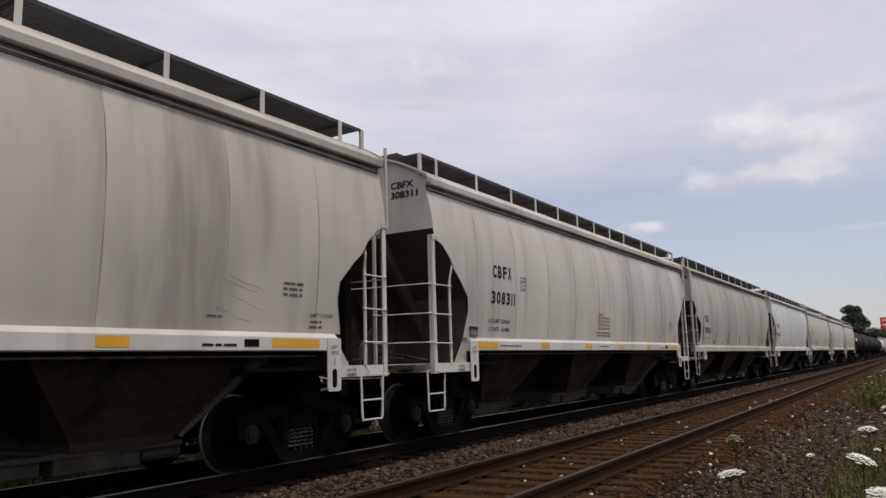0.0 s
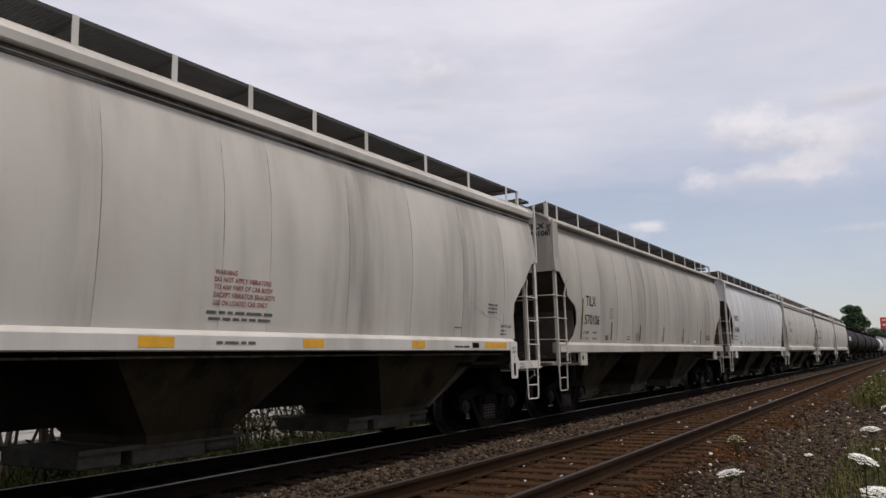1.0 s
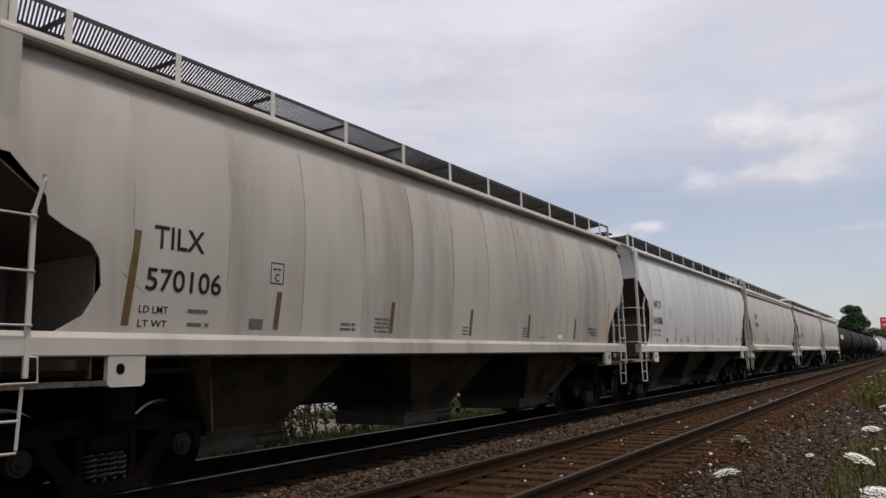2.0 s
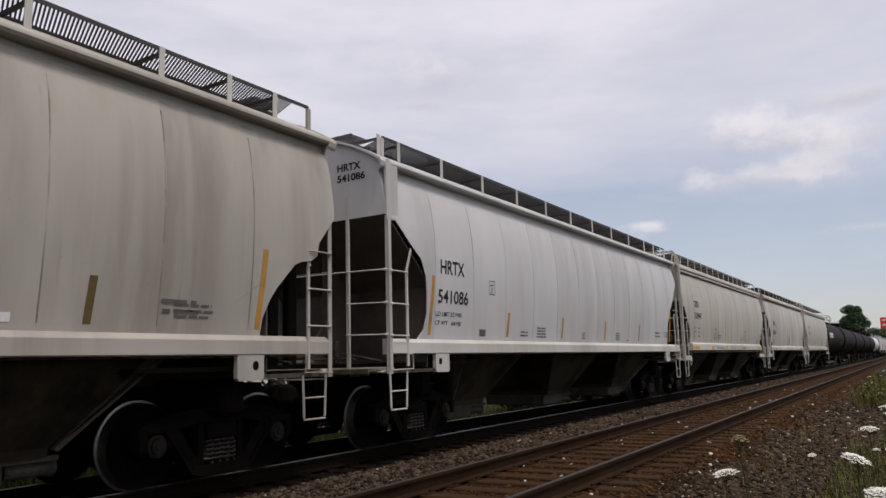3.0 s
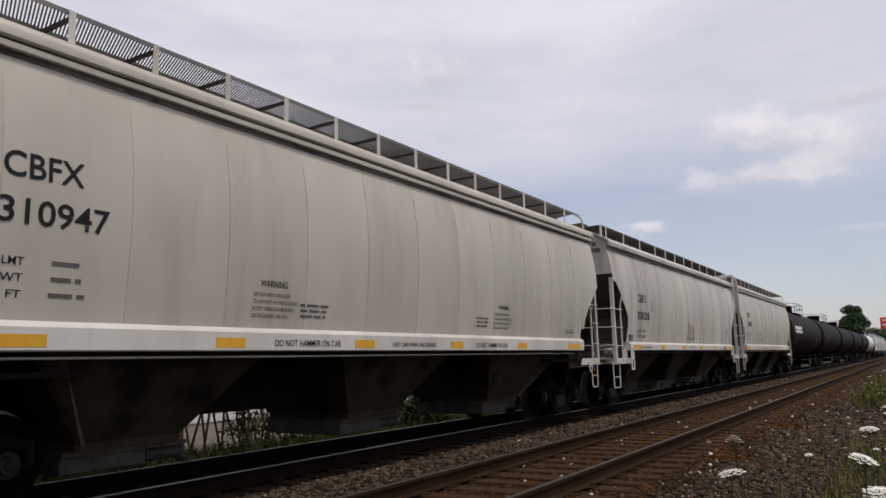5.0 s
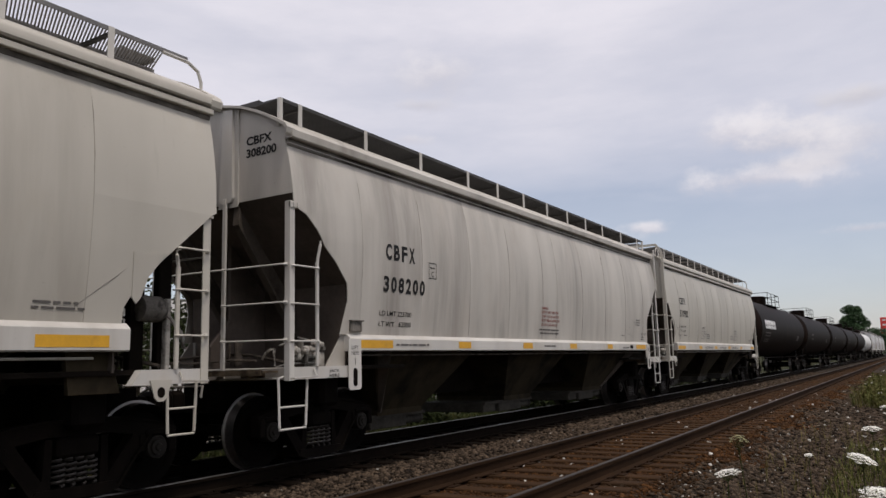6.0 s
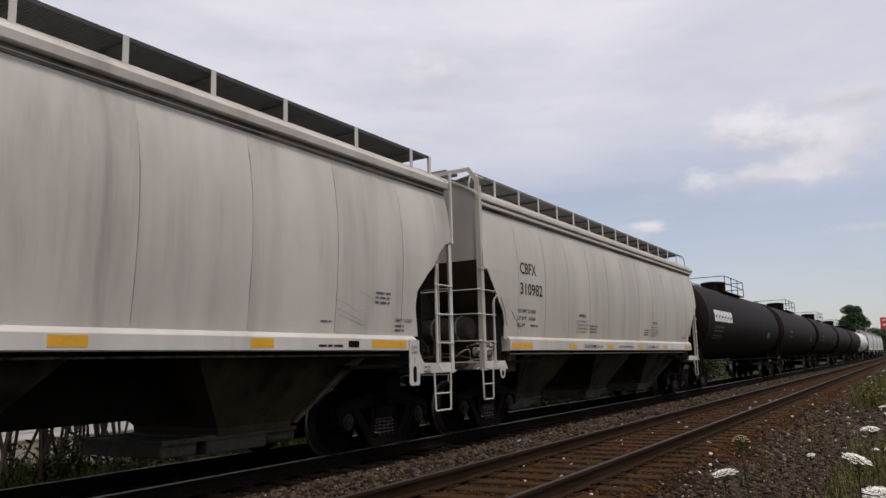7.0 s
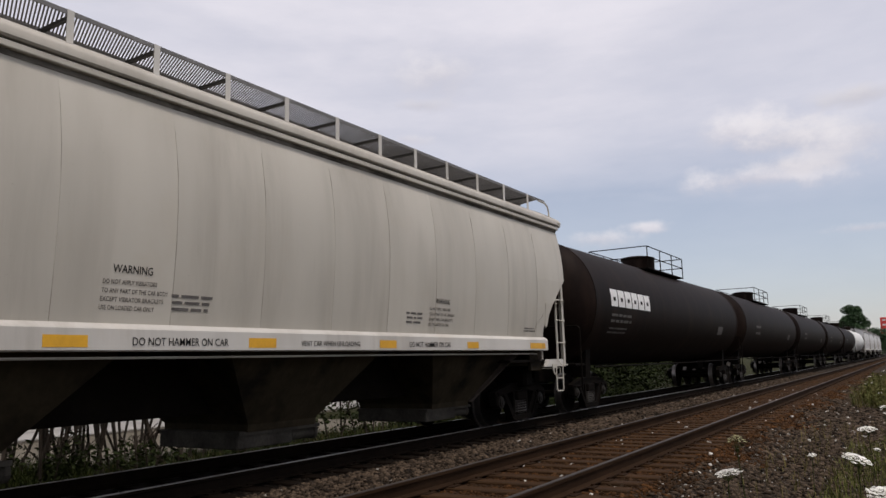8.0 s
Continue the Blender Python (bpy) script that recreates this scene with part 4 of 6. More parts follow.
            for x in (0.62, -0.62):
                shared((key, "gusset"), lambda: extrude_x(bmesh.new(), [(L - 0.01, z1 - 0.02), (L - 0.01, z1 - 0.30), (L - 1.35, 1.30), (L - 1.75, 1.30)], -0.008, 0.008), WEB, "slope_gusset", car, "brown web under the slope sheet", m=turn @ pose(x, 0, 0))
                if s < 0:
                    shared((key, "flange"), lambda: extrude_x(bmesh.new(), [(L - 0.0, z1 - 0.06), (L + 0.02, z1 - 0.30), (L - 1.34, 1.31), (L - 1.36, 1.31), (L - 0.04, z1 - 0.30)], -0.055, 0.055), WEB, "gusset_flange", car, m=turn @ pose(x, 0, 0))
        if style == "tall" and s < 0:
            for q in (1, -1):
                shared((key, "corner", q), lambda: boxed(q * 1.60 - 0.012, q * 1.60 + 0.012, L - 0.28, L + 0.005, 3.36, 4.20), P, "corner_plate", car, m=turn)
    # running boards on posts
    pitch, bar, depth, gm = (0.036, 0.017, 0.010, GRATE2) if style == "straight" else (0.034, 0.012, 0.03, GRATE) if style == "round" else (0.042, 0.020, 0.010, GRATE)
    for s in (1, -1):
        turn = pose(0, 0, 0, 0, 0, 0 if s > 0 else 180)
        up = 0.0 if style == "round" else 0.03
        tagged(shared((key, "grating"), lambda: grating_mesh(L, pitch, bar, depth, 0.0 if style == "round" else 0.26), gm, "running_board", car, "dark open steel grating", m=turn @ pose(0, 0, up)), kind="stuff")
        for y in posts or POSTS[style]:
            y *= s
            shared("walk_post%s" % (style == "straight"), lambda: boxed(1.376, 1.388, -0.035, 0.035, 4.33, 4.69), SILL, "walkway_post", car, m=turn @ pose(0, y, up))
            shared("walk_arm", lambda: box(boxed(0.76, 1.37, -0.02, 0.02, 4.60, 4.636), 0.77, 0.80, -0.03, 0.03, 4.42, 4.62), GRATE, "walkway_bracket", car, m=turn @ pose(0, y, up))
        for e in (1, -1):
            bm = tube(bmesh.new(), [(1.38, e * (L - 0.55), 4.67), (1.38, e * (L - 0.22), 4.665), (1.38, e * (L - 0.08), 4.60), (1.38, e * (L - 0.03), 4.48), (1.38, e * (L - 0.03), 4.33)], 0.02, 8) if style == "straight" else boxed(1.35, 1.39, e * (L - 0.22) - 0.03, e * (L - 0.22) + 0.03, 4.34, 4.68) if style == "tall" or e * s > 0 else boxed(1.35, 1.39, e * (L - 0.01) - 0.03, e * (L - 0.01) + 0.03, 4.30, 4.68)
            part("end_grab_iron", bm, SILL, car, m=turn)
    # sill, with its brake pipe below
    rise = 0.045 if style == "straight" else 0.0
    for s in (1, -1):
        turn = pose(0, 0, 0, 0, 0, 0 if s > 0 else 180)
        shared((key, "sill"), lambda: extrude_y(bmesh.new(), [(1.44, 1.44), (1.605, 1.44), (1.620, 1.453), (1.620, 1.605 + rise), (1.606, 1.622 + rise), (1.552, 1.665 + rise), (1.44, 1.665 + rise)], -S, S), SILL, "side_sill", car, m=turn @ pose(0, 0, sill_dz))
        shared((key, "pipe"), lambda: tube(bmesh.new(), [(1.50, -S + 0.2, 1.385), (1.50, -2.0, 1.38), (1.50, 2.0, 1.385), (1.50, S - 0.3, 1.38)], 0.014, 6), PAINT["worn"] if style == "straight" else DUSTY, "train_line_pipe", car, m=turn)
        for e in (1, -1):
            if style == "round":
                w0, zb = 0.26, 0.93
                bm = extrude_x(bmesh.new(), [(S + 0.045 - w0, 1.60), (S + 0.045 - w0, zb + 0.03), (S + 0.075 - w0, zb), (S + 0.015, zb), (S + 0.045, zb + 0.03), (S + 0.045, 1.60)], 1.621, 1.636)
            elif style == "tall":
                bm = extrude_x(bmesh.new(), [(L - 1.63, 1.45), (L - 1.63, 1.14), (L - 1.60, 1.11), (L - 1.26, 1.11), (L - 1.23, 1.14), (L - 1.23, 1.45)], 1.55, 1.612)
            else:
                bm = extrude_x(bmesh.new(), [(L - 0.76, 1.16), (L - 0.70, 0.98), (L - 0.66, 0.95), (L - 0.60, 0.95), (L - 0.56, 0.98), (L - 0.50, 1.16)], 1.602, 1.616)
            tab = part("jacking_plate", bm, SILL if style != "straight" else P, car, "pale plate with a black oval lifting slot", m=turn @ pose(0, 0, 0, 0, 0, 0 if e > 0 else 0) if e > 0 else turn @ Matrix.Diagonal((1, -1, 1, 1)))
            yc = {"round": S - 0.085, "tall": L - 1.36, "straight": L - 0.63}[style]
            za, zb, rr, xx = {"round": (1.02, 1.17, 0.045, 1.636), "tall": (1.27, 1.285, 0.045, 1.612), "straight": (1.03, 1.045, 0.045, 1.616)}[style]
            # No hole is cut: a black oval paints the slot's inner darkness.
            slot = bmesh.new()
            ring = [(yc + rr * math.cos(a), (zb if math.sin(a) > 0 else za) + rr * math.sin(a)) for a in [k * math.pi / 8 for k in range(16)]]
            extrude_x(slot, ring, xx, xx + 0.003)
            part("slot", slot, BLACK, tab)
    if style == "straight":
        for s in (1, -1):
            for e in (1, -1):
                bm = extrude_x(bmesh.new(), [(S - 0.55, 1.44), (S - 0.50, 1.05), (S + 0.02, 1.05), (S - 0.10, 1.44)], 1.40, 1.46)
                part("bolster_web", bm, SHADEGRIME, car, m=pose(0, 0, 0, 0, 0, 0 if s > 0 else 180) @ Matrix.Diagonal((1, e, 1, 1)))
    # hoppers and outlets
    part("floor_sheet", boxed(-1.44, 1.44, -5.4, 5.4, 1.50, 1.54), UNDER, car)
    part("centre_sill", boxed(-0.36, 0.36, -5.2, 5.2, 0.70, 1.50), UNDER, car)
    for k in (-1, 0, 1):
        bay = shared("bay", lambda: bay_mesh(1.42, 0.62), SHADEGRIME, "hopper_bay", car, "sloping hopper bay darkened for grime and shade", m=pose(0, 4.25 * k - 0.08, 0))
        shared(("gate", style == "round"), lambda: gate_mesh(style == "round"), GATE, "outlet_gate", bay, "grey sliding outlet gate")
    for e in (1, -1):
        y = trucks[0] if e < 0 else trucks[1]
        truck(car, y)
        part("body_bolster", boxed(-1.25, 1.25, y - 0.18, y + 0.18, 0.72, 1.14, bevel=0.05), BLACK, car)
    # brake gear at the ends
    if style == "straight":
        rear = bmesh.new()
        lathe_x(rear, [(-0.62, 0.05), (-0.56, 0.19), (-0.46, 0.225), (0.45, 0.225), (0.55, 0.19), (0.60, 0.05)], 20, (0.45, -(L - 0.62), 1.87))
        tank = part("air_reservoir", rear, SLOPE, car, "brown air reservoir", smooth=True)
        for x in (0.25, 0.78):
            part("strap", lathe_x(bmesh.new(), [(-0.02, 0.20), (-0.02, 0.237), (0.02, 0.237), (0.02, 0.20)], 20, (x, -(L - 0.62), 1.87)), VALVE, tank)
    if valves:
        # control valve: castings, caps, pipes
        rv = random.Random(12)
        valve = part("control_valve", boxed(1.10, 1.30, -(L - 0.42), -(L - 0.86), 1.36, 1.52, bevel=0.03), VALVE, car, "pale grey brake valve")
        for k in range(11):
            y, z, r = -(L - 0.36 - 0.052 * k), 1.34 + 0.24 * rv.random(), 0.035 + 0.035 * rv.random()
            x = 1.24 + 0.05 * rv.random()
            if k % 3:
                h, w = 0.03 + 0.05 * rv.random(), 0.02 + 0.03 * rv.random()
                part("valve_casting", boxed(x, x + 0.08, y - w, y + w, z - h, z + h, bevel=0.012), VALVE if k % 2 else CASTING, valve)
            else:
                part("valve_cap", lathe_x(bmesh.new(), [(0.0, r), (0.05, r), (0.07, r * 0.7), (0.10, r * 0.65), (0.11, r * 0.2)], 10, (x, y, z)), VALVE, valve, smooth=True)
        part("valve_bracket", boxed(1.06, 1.32, -(L - 0.80), -(L - 0.92), 1.24, 1.44, bevel=0.01), VALVE, valve)
        for z, a, b in ((1.30, 0.34, 0.9), (1.58, 0.40, 0.75)):
            part("brake_pipe", tube(bmesh.new(), [(1.0, -(L - a), z - 0.05), (1.22, -(L - a), z), (1.24, -(L - b), z), (1.0, -(L - b), z + 0.06)], 0.014, 6), VALVE, valve)
        part("hose_loop", tube(bmesh.new(), [(1.30, -(L - 0.02), 1.27), (1.30, -(L + 0.0), 1.42), (1.28, -(L - 0.03), 1.47), (1.18, -(L - 0.06), 1.47), (1.05, -(L - 0.10), 1.42), (0.9, -(L - 0.2), 1.36)], 0.016, 6), VALVE, car)
    # pipes and rods over both end platforms
    for e in (1, -1):
        pipes = bmesh.new()
        tube(pipes, [(0.9, e * (L - 0.1), 1.34), (0.4, e * (L - 0.15), 1.36), (-0.3, e * (L - 0.12), 1.33), (-1.2, e * (L - 0.2), 1.36)], 0.018, 6)
        tube(pipes, [(1.2, e * (L - 0.35), 1.30), (0.5, e * (L - 0.4), 1.42), (-0.2, e * (L - 0.5), 1.45), (-0.9, e * (L - 0.3), 1.40)], 0.022, 6)
        tube(pipes, [(0.3, e * (L - 0.2), 1.30), (0.28, e * (L - 0.22), 1.55), (0.10, e * (L - 0.4), 1.62), (-0.4, e * (L - 0.5), 1.60)], 0.014, 6)
        part("brake_piping", pipes, DUSTY, car)
        part("brake_lever", boxed(0.42, 0.47, e * (L - 0.22) - 0.05, e * (L - 0.22) + 0.05, 1.28, 1.62, bevel=0.01), DUSTY, car)
    wheel = bmesh.new()
    ring = [(-0.12 + 0.25 * math.cos(k * math.pi / 12), L + 0.14, 2.15 + 0.25 * math.sin(k * math.pi / 12)) for k in range(25)]
    tube(wheel, ring, 0.016, 6, False)
    for k in range(3):
        a = k * math.pi / 3 + 0.3
        tube(wheel, [(-0.12 + 0.25 * math.cos(a), L + 0.14, 2.15 + 0.25 * math.sin(a)), (-0.12 - 0.25 * math.cos(a), L + 0.14, 2.15 - 0.25 * math.sin(a))], 0.011, 5)
    lathe_y(wheel, [(0.0, 0.01), (0.0, 0.05), (0.14, 0.05), (0.16, 0.01)], 10, (-0.12, L - 0.01, 2.15))
    part("handbrake_wheel", wheel, BLACK, car, "black spoked handbrake wheel", smooth=True)
    if style == "straight":
        cyl = bmesh.new()
        lathe_y(cyl, [(0.0, 0.04), (0.02, 0.13), (0.08, 0.14), (0.26, 0.14), (0.32, 0.10), (0.34, 0.04)], 18, (1.12, L - 0.58, 1.90))
        part("brake_cylinder", cyl, CASTING, car, "pale brake cylinder", smooth=True)
        part("cylinder_post", boxed(1.08, 1.16, L - 0.24, L - 0.18, 1.24, 2.02, bevel=0.01), VALVE, car)
        part("brake_rod", tube(bmesh.new(), [(1.18, L - 0.26, 1.86), (1.08, L + 0.02, 1.66), (0.95, L + 0.16, 1.50)], 0.022, 6), VALVE, car)
    part("handbrake_box", boxed(-0.34, 0.10, L - 0.02, L + 0.10, 2.00, 2.42, bevel=0.03), UNDER, car)
    part("chain_rod", tube(bmesh.new(), [(-0.10, L + 0.05, 2.02), (-0.05, L + 0.02, 1.6), (0.05, L - 0.1, 1.20)], 0.014, 6), DUSTY, car)
    return car


# ---------- lettering of the hoppers ----------
def common_marks(car, L, mark, number, y_mark, z_mark, y_num, z_num, small, plate, ink=INK, bold=0.012, spacing=1.0):
    if not mark:
        return
    f = -L
    if spacing > 1:
        stencil(car, "reporting_mark", mark, f + y_mark[0], f + y_mark[1], *z_mark, side_curve, ink, "black stencilled letters", bold)
        stencil(car, "car_number", number, f + y_num[0], f + y_num[1], *z_num, side_curve, ink, "black stencilled figures", bold)
    else:
        letters(car, "reporting_mark", mark, f + y_mark[0], f + y_mark[1], *z_mark, side_curve, ink, "black stencilled letters", bold)
        letters(car, "car_number", number, f + y_num[0], f + y_num[1], *z_num, side_curve, ink, "black stencilled figures", bold)
    for k, (t, z) in enumerate(small):
        wide = 0.80 if len(t) > 8 else 0.34
        letters(car, "weight_stencil", t, f + y_mark[0] - 0.11, f + y_mark[0] - 0.11 + wide, z, z + 0.07, side_curve, ink, bold=0.008)["kind"] = "stuff"
        if wide < 0.5:
            bars(car, f + y_mark[0] + 0.46, f + y_mark[0] + 0.82, z, z + 0.085, 1, side_curve, INK2, seed=k + 5)
    if not plate:
        return
    y, z = plate
    bm = bmesh.new()
    for a0, a1, b0, b1 in ((y, y + 0.22, z, z + 0.012), (y, y + 0.22, z + 0.24, z + 0.252), (y, y + 0.012, z, z + 0.252), (y + 0.208, y + 0.22, z, z + 0.252)):
        bm.faces.new([bm.verts.new((side_curve(c) + 0.005, f + q, c)) for q, c in ((a0, b0), (a1, b0), (a1, b1), (a0, b1))])
    part("clearance_box", bm, INK, car)
    letters(car, "clearance_letter", "C", f + y + 0.075, f + y + 0.145, z + 0.03, z + 0.12, side_curve, INK)
    bars(car, f + y + 0.03, f + y + 0.19, z + 0.15, z + 0.20, 1, side_curve, INK, seed=2)


def end_marks(car, L, mark, number, x, z):
    """Mark and number on the upright end sheet that faces forward."""
    if not mark:
        return
    for t, z0, h in ((mark, z + 0.165, 0.12), (number, z, 0.12)):
        me = glyphs(t, 0, 0.54 if len(t) > 4 else 0.46, z0, z0 + h, lambda q: 0.0, 0.035)
        co = np.empty(len(me.vertices) * 3, dtype=np.float32)
        me.vertices.foreach_get("co", co)
        co = co.reshape(-1, 3)
        me.vertices.foreach_set("co", np.stack([x + co[:, 1], np.full(len(co), -L - 0.008), co[:, 2]], 1).astype(np.float32).ravel())
        me.materials.append(INK)
        ob = tagged(new("end_lettering", me), kind="stuff")
        ob.parent = car


def end_bars(car, L, x0, x1, z0, z1, rows, seed):
    """Rows of small unreadable writing on the end sheet."""
    rnd = random.Random(seed)
    bm = bmesh.new()
    pitch = (z1 - z0) / rows
    for k in range(rows):
        z, x = z1 - (k + 1) * pitch + 0.3 * pitch, x0
        while x < x1:
            w = min(rnd.uniform(0.6, 2.2) * pitch, x1 - x)
            bm.faces.new([bm.verts.new((a, -L - 0.009, b)) for a, b in ((x, z), (x + w, z), (x + w, z + 0.42 * pitch), (x, z + 0.42 * pitch))])
            x += w + 0.4 * pitch
    tagged(part("end_stencil", bm, INK2, car), kind="stuff")


def sill_tape(car, L, spans, mat=YELLOW, z0=1.478, z1=1.588):
    for a, b in spans:
        patch(car, "reflector", -L + a, -L + b, z0, z1, flat_sill, mat, "yellow reflective tape", lift=0.003)


LATE_POSTS = (-7.33, -5.92, -4.45, -2.90, -1.75, -0.60, 0.58, 1.73, 2.88, 4.06, 5.52, 6.93)


def round_hopper(label, L, S, mark, number, seed, weights=(("LD LMT", 1.94), ("LT WT", 1.79))):
    car = hopper(label, L, S, (ROUND_CUT, ROUND_CUT), "grey" if seed == 1 else "light", "round", (-L + 1.13, L - 1.13), posts=LATE_POSTS if seed == 3 else None, valves=seed == 3)
    late = 0.03 if seed == 3 else 0.0
    common_marks(car, L, mark, number, (1.91 - late, 2.65 - late), (2.75, 2.985), (1.86 - late, 2.80 if seed == 2 else 2.90), (2.28, 2.51), weights, (3.04 - late, 2.59 - late), bold=0.035, spacing=1.3)
    end_marks(car, L, mark, number, 0.79, 3.97)
    end_bars(car, L, -0.12, 0.20, 3.52, 3.74, 3, 3)
    end_bars(car, L, -0.32, -0.02, 4.0, 4.5, 5, 4)
    f = -L
    for t, b, z in (("WARNING", 7.55, 2.275), ("DO NOT APPLY VIBRATORS", 8.08, 2.195), ("TO ANY PART OF CAR BODY", 8.11, 2.11), ("EXCEPT VIBRATOR BRACKETS", 8.15, 2.025), ("USE ON LOADED CAR ONLY", 8.04, 1.94)):
        letters(car, "warning_line", t, f + 7.23, f + b, z, z + 0.055, side_curve, RED, "worn red stencilled words", bold=0.02)
    bars(car, f + 7.14, f + 8.15, 1.76, 1.90, 2, side_curve, INK2, seed=4)
    bars(car, L - 2.09, L - 1.66, 2.09, 2.29, 3, side_curve, INK2, seed=5)
    letters(car, "load_stencil", "EMPTY LOAD", L - 1.56, L - 1.14, 1.86, 1.915, side_curve, INK2, bold=0.008)
    bars(car, L - 1.57, L - 1.30, 1.71, 1.84, 2, side_curve, INK2, seed=6)
    bars(car, L - 3.2, L - 2.95, 1.80, 1.85, 1, side_curve, INK2, seed=7)
    sill_tape(car, L, ((1.16, 2.05), (3.9, 4.3), (6.30, 6.72), (8.62, 9.0), (10.98, 11.33), (13.22, 14.04)))
    bars(car, f + 7.25, f + 8.0, 1.50, 1.57, 1, flat_sill, INK2, seed=8)
    bars(car, f + 2.10, f + 3.08, 1.50, 1.56, 1, flat_sill, INK2, seed=9)
    bars(car, L - 3.3, L - 2.76, 1.48, 1.54, 1, flat_sill, INK, seed=10)
    patch(car, "placard_holder", L - 2.69, L - 2.47, 1.49, 1.575, flat_sill, UNDER, "dark card holder", lift=0.006)
    holder = boxed(1.545, 1.600, f + 1.13, f + 1.37, 1.70, 1.835, bevel=0.008)
    box(holder, 1.55, 1.625, f + 1.115, f + 1.385, 1.835, 1.855, 0.004)
    for a in (1.15, 1.33):
        box(holder, 1.598, 1.606, f + a, f + a + 0.025, 1.70, 1.83)
    part("card_holder", holder, CASTING, car, "grey steel card holder with a lid")
    for e in (1, -1):
        y = e * (S - 0.085)
        for t, z in (("LIFT", 1.46), ("HERE", 1.39)):
            letters(car, "lift_stencil", t, y - 0.075, y + 0.075, z, z + 0.05, lambda q: 1.630, INK, bold=0.01)
        patch(car, "arrow", y - 0.006, y + 0.006, 1.26, 1.35, lambda q: 1.632, INK)
        y = e * (S + 0.30)
        for t, z in (("JACK", 1.165), ("HERE", 1.105)):
            letters(car, "jack_stencil", t, y - 0.10, y + 0.10, z, z + 0.045, lambda q: 1.596, INK, bold=0.01)
    # rubbed arcs on the last sheet
    bm = bmesh.new()
    rnd = random.Random(seed)
    for k in range(4):
        y, z = L - 3.2 + rnd.uniform(0, 1.2), 2.05 + rnd.uniform(-0.15, 0.25)
        run = [(y + 0.11 * i, z - 0.03 * i + 0.006 * i * rnd.uniform(-1, 1)) for i in range(6)]
        for (a, b), (c, d) in zip(run, run[1:]):
            bm.faces.new([bm.verts.new((side_curve(q) + 0.0075, w, q)) for w, q in ((a, b), (c, d), (c, d + 0.004), (a, b + 0.004))])
    part("scratch_mark", bm, INK2, car, "thin dark scratches in the paint")
    return car


def tall_hopper(label, L, S, paint, mark, number, tapes, ink, strips, trucks, rear, weights=(("LD LMT", 1.99), ("LT WT", 1.85)), dy=0.0, dz=0.0, front=TALL_CUT):
    car = hopper(label, L, S, (front, rear), paint, "tall", trucks, -0.045)
    common_marks(car, L, mark, number, (1.31 + dy, 2.06 + dy - 0.6 * abs(dz)), (2.67 + dz, 2.90 + dz), (1.25 + dy, 2.20 + dy), (2.20 + dz * 0.8, 2.42 + dz * 0.75), weights, (2.93 + dy, 2.43 + dz), ink)
    end_marks(car, L, mark, number, 0.68 + 1.5 * abs(dz), 4.03 - 0.6 * abs(dz))
    f = -L
    for y in strips:
        tape = tapes[1] if abs(y) > 6 and (y > 0 or not dz) else tapes[0]
        patch(car, "tape_strip", y - 0.04, y + 0.04, 1.69, 2.62 if abs(y) > 6 else 2.14, side_curve, tape, "upright strip of faded orange tape", lean=0.07)
    for k, (a, b, z0, z1, r) in enumerate(((4.24, 4.62, 1.70, 1.83, 2), (4.99, 5.46, 1.69, 1.92, 4), (7.42, 7.62, 1.69, 1.86, 3), (9.7, 10.05, 1.69, 1.90, 4), (10.5, 10.8, 1.68, 1.73, 1), (13.1, 13.65, 1.80, 2.0, 2), (14.1, 14.5, 1.82, 2.0, 3))):
        if dz and a > 14:
            continue
        bars(car, f + a + dy, f + b + dy, z0, z1, r, side_curve, INK2, seed=20 + k)
    patch(car, "repair_plate", f + 2.65 + dy, f + 2.86 + dy, 1.69, 1.81, side_curve, INK2, "dark stencilled plate")
    bars(car, L - 0.68, L - 0.36, 1.28, 1.42, 2, lambda z: 1.588, INK2, seed=31)
    return car


WARNING_LINES = (("DO NOT APPLY VIBRATORS", 4.95, 2.075), ("TO ANY PART OF THE CAR BODY", 5.09, 1.99), ("EXCEPT VIBRATOR BRACKETS", 5.04, 1.91), ("USE ON LOADED CAR ONLY", 4.94, 1.83))


